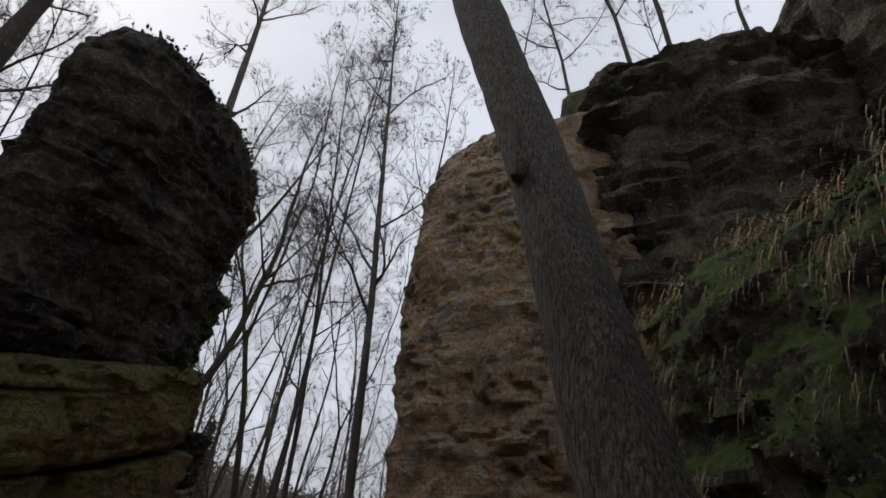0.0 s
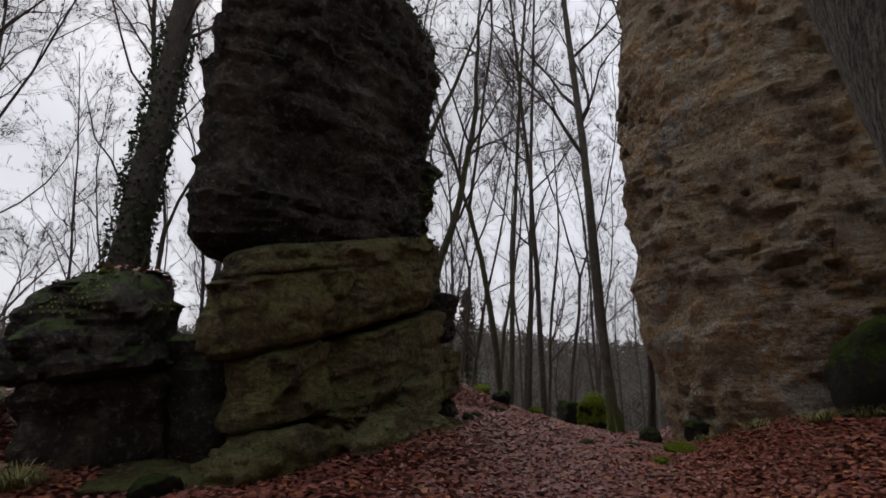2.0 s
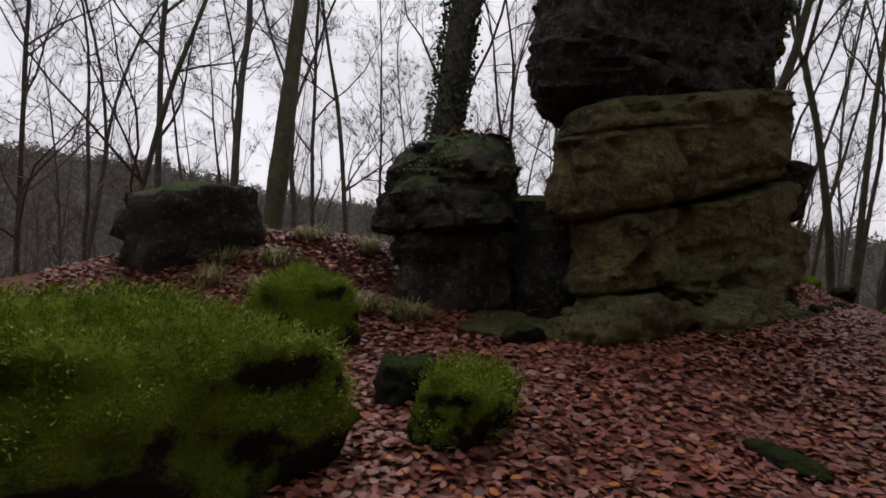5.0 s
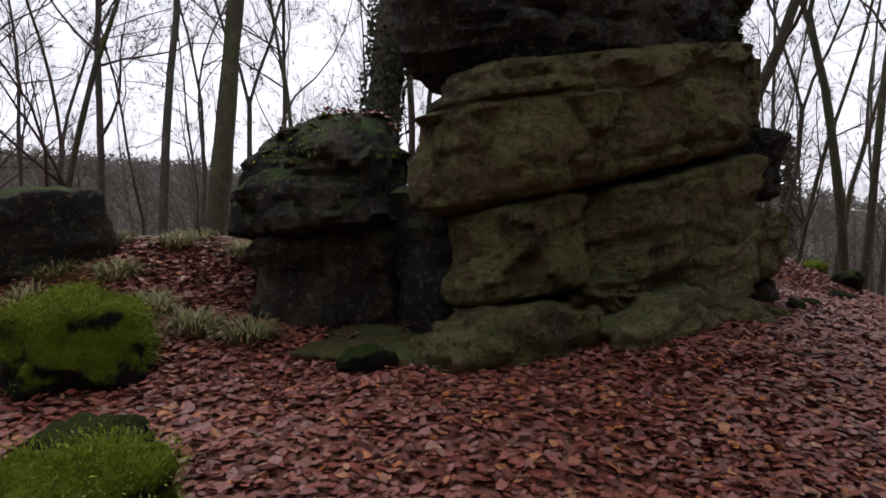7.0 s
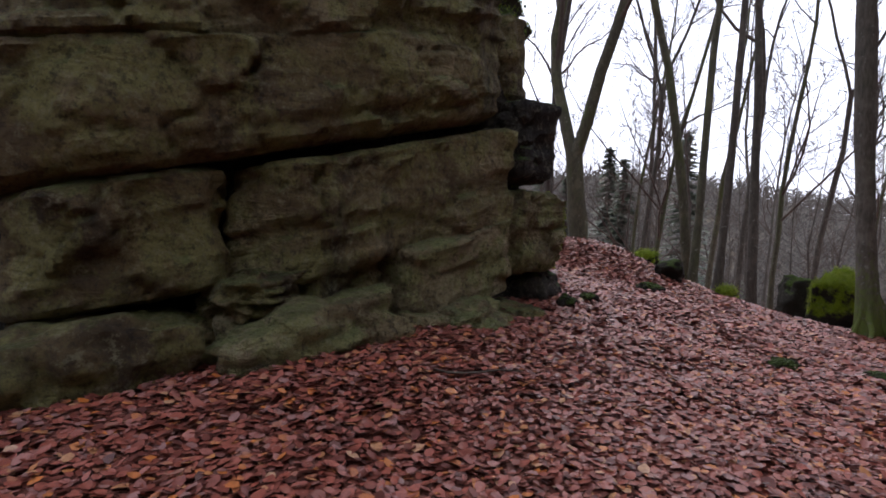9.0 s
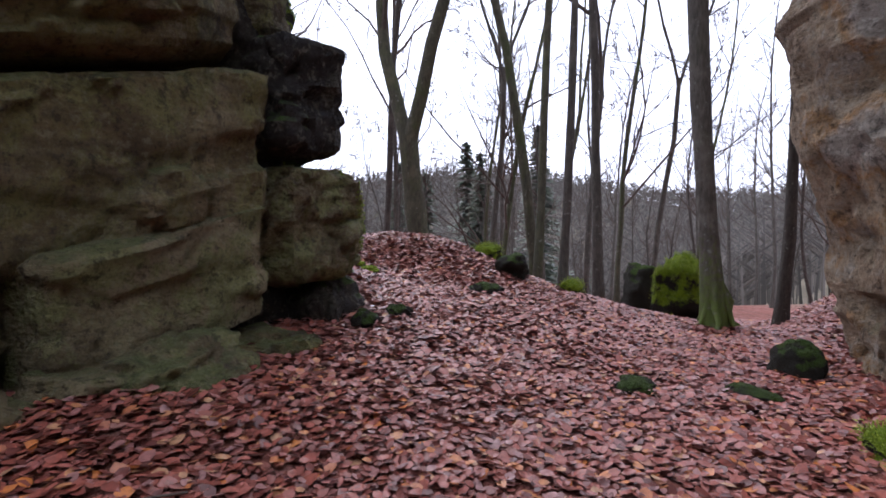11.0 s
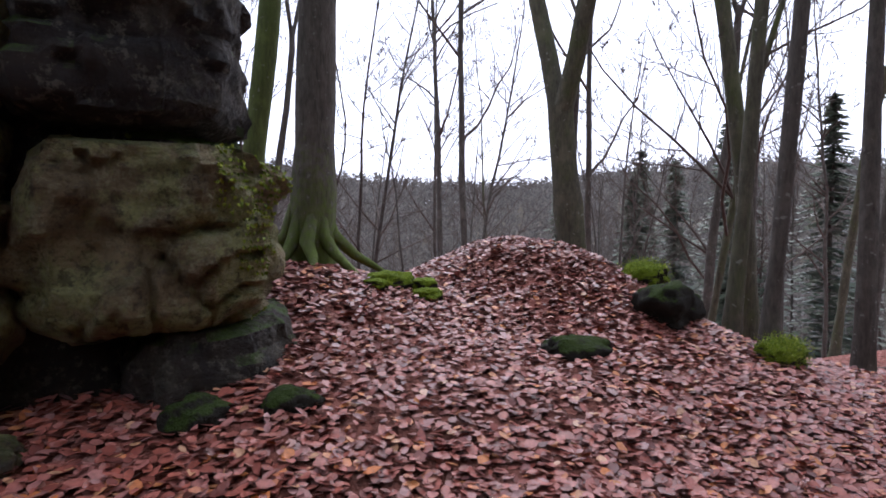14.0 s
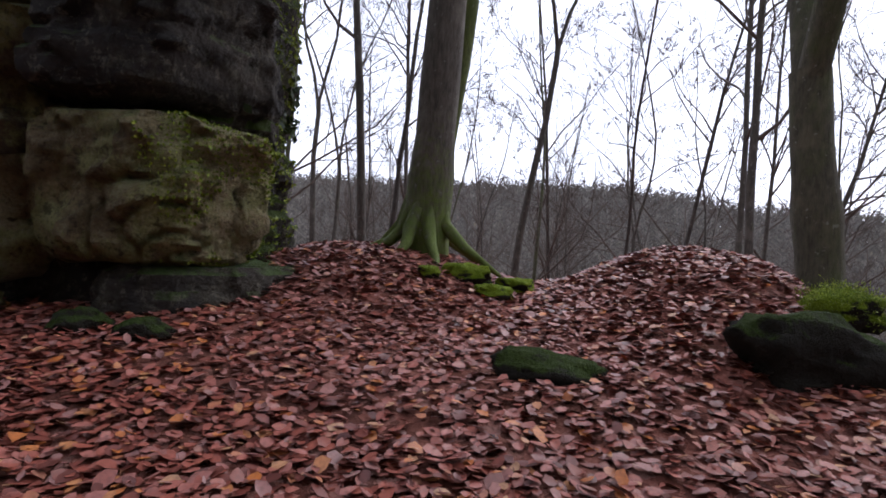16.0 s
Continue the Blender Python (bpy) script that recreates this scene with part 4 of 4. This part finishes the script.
head = [o for o in tower.children if o.get("label", "").startswith("dark overhanging")][0]
flank = [o for o in tower.children if o.get("label", "").startswith("moss and ivy")][0]
body = [o for o in bank.children if o.name.startswith("bank_body")][0]
ivy_leaves("ivy", on_rock(head, lambda x, y, z: z > 8.6 + 0.5 * noise.noise((x * 2, y * 2, 0)), 3600, 0.07, 1), tower, "ivy growing over the top")
ivy_leaves("ivy", on_rock(head, lambda x, y, z: y > 9.9 and z > 5.8 and noise.noise((x, y, z)) > -0.1, 1500, 0.05, 2), tower, "ivy hanging down the edge", 0.04)
ivy_leaves("ivy", on_rock(flank, lambda x, y, z: y > 10.9 and z > 2.2 and noise.noise((x * 1.5, y, z * 1.5)) > 0, 1800, 0.05, 3), tower, "dark ivy on the shady side")
ivy_leaves("fern", on_rock(body, lambda x, y, z: x < 3.9 and 0.4 < z < 5.0 and noise.noise((x * 1.3, y * 1.3, z * 1.6)) > 0.08, 4200, 0.04, 4), bank, "small ferns and ivy in the moss", 0.032)
pale = [o for o in tower.children if o.get("label", "").startswith("pale rock block")][0]
ivy_leaves("moss", on_rock(flank, lambda x, y, z: y > 10.9 and 0.9 < z < 5.6 and noise.noise((x * 1.7, y * 1.7, z * 1.3)) > -0.12, 14000, 0.012, 8), flank, "bright green cushions of moss", 0.016, M_MOSS_TIP)
ivy_leaves("moss", on_rock(pale, lambda x, y, z: y > 11.75 and noise.noise((x * 2, y * 2, z * 2)) > -0.1, 4500, 0.006, 9), pale, "bright green moss", 0.012, M_MOSS_TIP)
cap = [o for o in low.children if o.get("label", "").startswith("moss-capped")][0]
ledge = [o for o in low.children if o.get("label", "").startswith("leaf-strewn")][0]
ivy_leaves("moss", on_rock(cap, lambda x, y, z: z > 2.25 + 0.12 * (y - 5.1) and noise.noise((x * 2, y * 2, z)) > 0.05, 4000, 0.008, 10), cap, "dull green moss", 0.014, M_MOSS_TIP)
ivy_leaves("fallen_leaf", on_rock(cap, lambda x, y, z: z > 2.62 + 0.12 * (y - 5.1), 500, 0.04, 6), low, "fallen leaves on the rock's top", 0.04, M_LEAF, True)
ivy_leaves("fallen_leaf", on_rock(ledge, lambda x, y, z: z > 0.36 + 0.06 * (y - 5.7) and x < -6.3, 700, 0.05, 7), low, "fallen leaves on the ledge", 0.04, M_LEAF, True)
gs = on_rock(body, lambda x, y, z: x < 4.1 and 0.6 < z < 4.8 and noise.noise((x * 1.1 + 5, y * 1.1, z * 1.3)) > 0.15, 1500, 0.03, 5)
blades("grass", [(x, y, z, -1.0, -0.3, 1.0) for x, y, z in gs], M_DRY, 0.35, 0.006, bank, 1.1, "straggling grass on the bank", rise=0.3)


# ---- the wood around ----
stock, thin = [], []
for k, (h, r, bare, n, spread, wander, fk) in enumerate([(23, 0.1, 0.25, 18, 5.0, 0.035, 0), (24, 0.115, 0.3, 18, 5.4, 0.04, 0), (17, 0.075, 0.15, 17, 4.2, 0.055, 0), (20, 0.1, 0.2, 18, 5.0, 0.05, 2), (13, 0.06, 0.1, 15, 3.3, 0.07, 0), (22, 0.125, 0.25, 18, 5.6, 0.05, 2)]):
    stock.append(tree("bare_tree", "bare winter beech tree in the wood", 200 + k, h, r, (M_BARK, M_BARK_DARK, M_BARK_GREEN)[k % 3], bare, n, spread, (0, 0), wander, forks=fk, fork_at=0.4, sides=8))
    tagged(stock[-1], group="trees of the wood")
for k, (h, r, bare, n, spread, wander) in enumerate([(20, 0.1, 0.22, 26, 4.6, 0.045), (23, 0.12, 0.25, 28, 5.2, 0.04), (15, 0.09, 0.12, 24, 3.8, 0.06), (17, 0.1, 0.15, 26, 4.2, 0.06)]):
    thin.append(tree("bare_tree", "slender leafless tree deeper in the wood", 240 + k, h, r, (M_BARK_DARK, M_BARK)[k % 2], bare, n, spread, (0, 0), wander, sides=6, depth=2))
    tagged(thin[-1], group="trees of the wood")

wrng = np.random.default_rng(77)
placed = [(-4.8, 16.95), (-7.95, 17.05), (-7.2, 16.7), (-10.9, 17.0), (-9.75, 12.6), (-11.9, 11.75), (-11.9, 7.25), (-15.6, 4.4)]


def free(x, y, gap):
    if -11.8 < x < 1.5 and -1 < y < 19.0:
        return False
    if x > -4.2 and y > 10 and y < 22:
        return False
    if x > 0 and -1 < y < 22:
        return False
    if abs(x - np.interp(y, [15, 19, 24, 40], [-3.6, -5.2, -6.5, -9])) < 1.6 and y < 40:
        return False
    return all((x - a) ** 2 + (y - b) ** 2 > gap * gap for a, b in placed)


# trees that stand singly along the valley's edge and in the hollow
near = [(-19.2, 17.6), (-14.9, 19.3), (-11.4, 20.2), (-10.4, 23.4), (-22.5, 17.3), (-14.2, 28.1), (-14.6, 9.4), (-16.6, 12.3), (-21.7, 12.2), (-18.9, 14.8), (-16.6, 17.4), (-21.2, 4.9), (-15.3, 6.7), (-16.7, 0.7), (-17.6, 2.3), (-14.5, 3.4), (-13.5, 10.4), (-9.0, 18.7), (-7.5, 18.6), (-4.6, 20.2), (-8.8, 22.2), (-12.2, 21.2), (-15.9, 20.8), (-17.0, 10.1), (-15.5, 1.1), (-18.7, 3.4), (-21.3, 7.8)]
deep = []
placed += near
for _ in range(9000):
    ang, d = wrng.uniform(-0.3, 2.75), 12.5 + 12 * wrng.uniform()
    x, y = -4 - d * math.sin(ang), 10 + d * math.cos(ang)
    if len(near) < 50 and free(x, y, 2.2):
        placed.append((x, y))
        near.append((x, y))
for _ in range(14):
    x, y = wrng.uniform(-25, 25), wrng.uniform(-28, -6)
    if free(x, y, 3):
        placed.append((x, y))
        near.append((x, y))
for _ in range(9000):
    ang, d = wrng.uniform(-0.3, 2.75), 20 + 45 * wrng.uniform() ** 0.8
    x, y = -4 - d * math.sin(ang), 10 + d * math.cos(ang)
    if len(deep) < 160 and free(x, y, 1.7):
        placed.append((x, y))
        deep.append((x, y))
low_crowned = [stock[2], stock[4], stock[0], stock[3]]
for kinds, where in ((stock, near), (thin, deep)):
    for i, (x, y) in enumerate(where):
        m = pose(x, y, floor_at(x, y), wrng.normal(0, 2), wrng.normal(0, 2), wrng.uniform(0, 360))
        if i < len(kinds):
            kinds[i].matrix_basis = m
        else:
            copy_thing(low_crowned[i % 4] if kinds is stock and x < -13.5 else kinds[i % len(kinds)], m)
# trees on the cliff's top
for k, (x, y, z) in enumerate([(2.1, 17.3, 13.7), (4.3, 16.2, 14.4), (6.0, 18.4, 14.4), (7.7, 15.1, 14.4), (-0.2, 19, 13.6), (10.5, 13.4, 18.5), (13.8, 12.3, 18.5), (5.1, 14.5, 14.4)]):
    copy_thing(stock[k % 6], pose(x, y, z - 0.3, wrng.normal(0, 6), wrng.normal(0, 6), 70 * k))


def far_woods():
    """Thin stems and brush on the far slopes, too many to count."""
    r = np.random.default_rng(21)
    verts, faces = [], []
    for _ in range(20000):
        ang, d = r.uniform(-0.5, 2.6), 55 + 280 * r.uniform() ** 0.8
        x, y = -4 - d * math.sin(ang), 10 + d * math.cos(ang)
        z = float(ground_z(x, y))
        h = r.uniform(8, 15)
        w = r.uniform(0.1, 0.22)
        k = len(verts)
        lx, ly = r.normal(0, 0.4, 2)
        verts += [(x - w, y, z - 1), (x + w, y - w, z - 1), (x, y + w, z - 1), (x + lx, y + ly, z + h)]
        faces += [(k, k + 1, k + 3), (k + 1, k + 2, k + 3), (k + 2, k, k + 3)]
        for _ in range(11):
            f = r.uniform(0.25, 0.95)
            a = r.uniform(0, 6.28)
            L = (1.15 - f) * 4.5
            px, py, pz = x + lx * f, y + ly * f, z + h * f
            q = len(verts)
            ww = 0.05 + 0.0012 * d
            verts += [(px, py, pz - ww), (px, py, pz + ww), (px + L * math.cos(a), py + L * math.sin(a), pz + L * 0.7)]
            faces.append((q, q + 1, q + 2))
    ob = new("far_woods", mesh_from("far_woods", verts, faces, M_FARWOOD_HAZED, False))
    tagged(ob, "brown leafless woods on the far valley slopes, haze in their colour", "woods", kind="stuff")


far_woods()


def fir(at, h, seed):
    """A narrow conifer: stem and drooping tiers of needled boughs."""
    r = np.random.default_rng(seed)
    thing = tagged(new("fir_tree"), "dull green conifer among the bare trees", "tree", "conifers down the slope")
    tv, tf, cv, cf = [], [], [], []
    tube(tv, tf, [np.array((0, 0, -0.3)), np.array((0, 0, h * 0.5)), np.array((0, 0, h))], [0.2, 0.12, 0.02], 7)
    for _ in range(int(h * 34)):
        f = r.uniform(0.08, 1) ** 0.8
        a, L = r.uniform(0, 6.28), (1.03 - f) * h * 0.2 * r.uniform(0.6, 1.1) + 0.15
        d = np.array((math.cos(a), math.sin(a), 0))
        p0, p1 = np.array((0, 0, h * f)), np.array((0, 0, h * f - 0.25 * L)) + d * L
        for q in range(4):
            m = p0 + (p1 - p0) * (0.25 + 0.25 * q)
            s = np.array((-d[1], d[0], 0)) * (0.16 + 0.12 * L) * (1.1 - 0.2 * q)
            k = len(cv)
            cv += [tuple(m - d * 0.22), tuple(m + s - (0, 0, 0.12)), tuple(m + d * 0.25 - (0, 0, 0.06)), tuple(m - s - (0, 0, 0.12))]
            cf.append((k, k + 1, k + 2, k + 3))
    part("trunk", mesh_from("trunk", tv, tf, M_BARK_DARK), thing)
    part("crown", mesh_from("crown", cv, cf, M_FIR_HAZED, False), thing, "dull green needles, colour lightened for haze")
    thing.matrix_world = pose(at[0], at[1], float(ground_z(*at)))


for k, (x, y, h) in enumerate([(-48, 52, 15), (-44, 56, 13), (-52, 60, 16), (-38, 66, 15), (-34, 70, 13), (-60, 58, 14), (-37, 33, 18), (-34, 37.5, 19), (-40, 36, 17), (-31, 34.5, 15), (-30, 41, 19), (-27, 39, 16), (-43, 31, 16), (-35.5, 42, 20), (-24, 42, 17), (-38, 29, 13)]):
    fir((x, y), h, 300 + k)


def fallen_stick(at, yaw, length, radius, seed, label):
    r = np.random.default_rng(seed)
    v, f = [], []
    z = floor_at(*at) + 0.05
    d = (math.cos(yaw), math.sin(yaw), 0)
    line = grow(r, (at[0], at[1], z), d, length, 7, 0.12)
    for p in line:
        p[2] = floor_at(p[0], p[1]) + 0.045
    tube(v, f, line, [radius * (1 - 0.08 * k) for k in range(8)], 6)
    tagged(new("fallen_stick", mesh_from("fallen_stick", v, f, M_TWIG)), label, "stick")


fallen_stick((-4.7, 8.6), 1.1, 0.75, 0.012, 1, "thin bent stick lying on the leaves")
fallen_stick((-2.4, 9.9), 0.4, 0.4, 0.02, 2, "short dark stick lying on the leaves")
fallen_stick((-9.2, 21.0), 0.6, 2.2, 0.05, 3, "fallen branch in the leafy hollow")
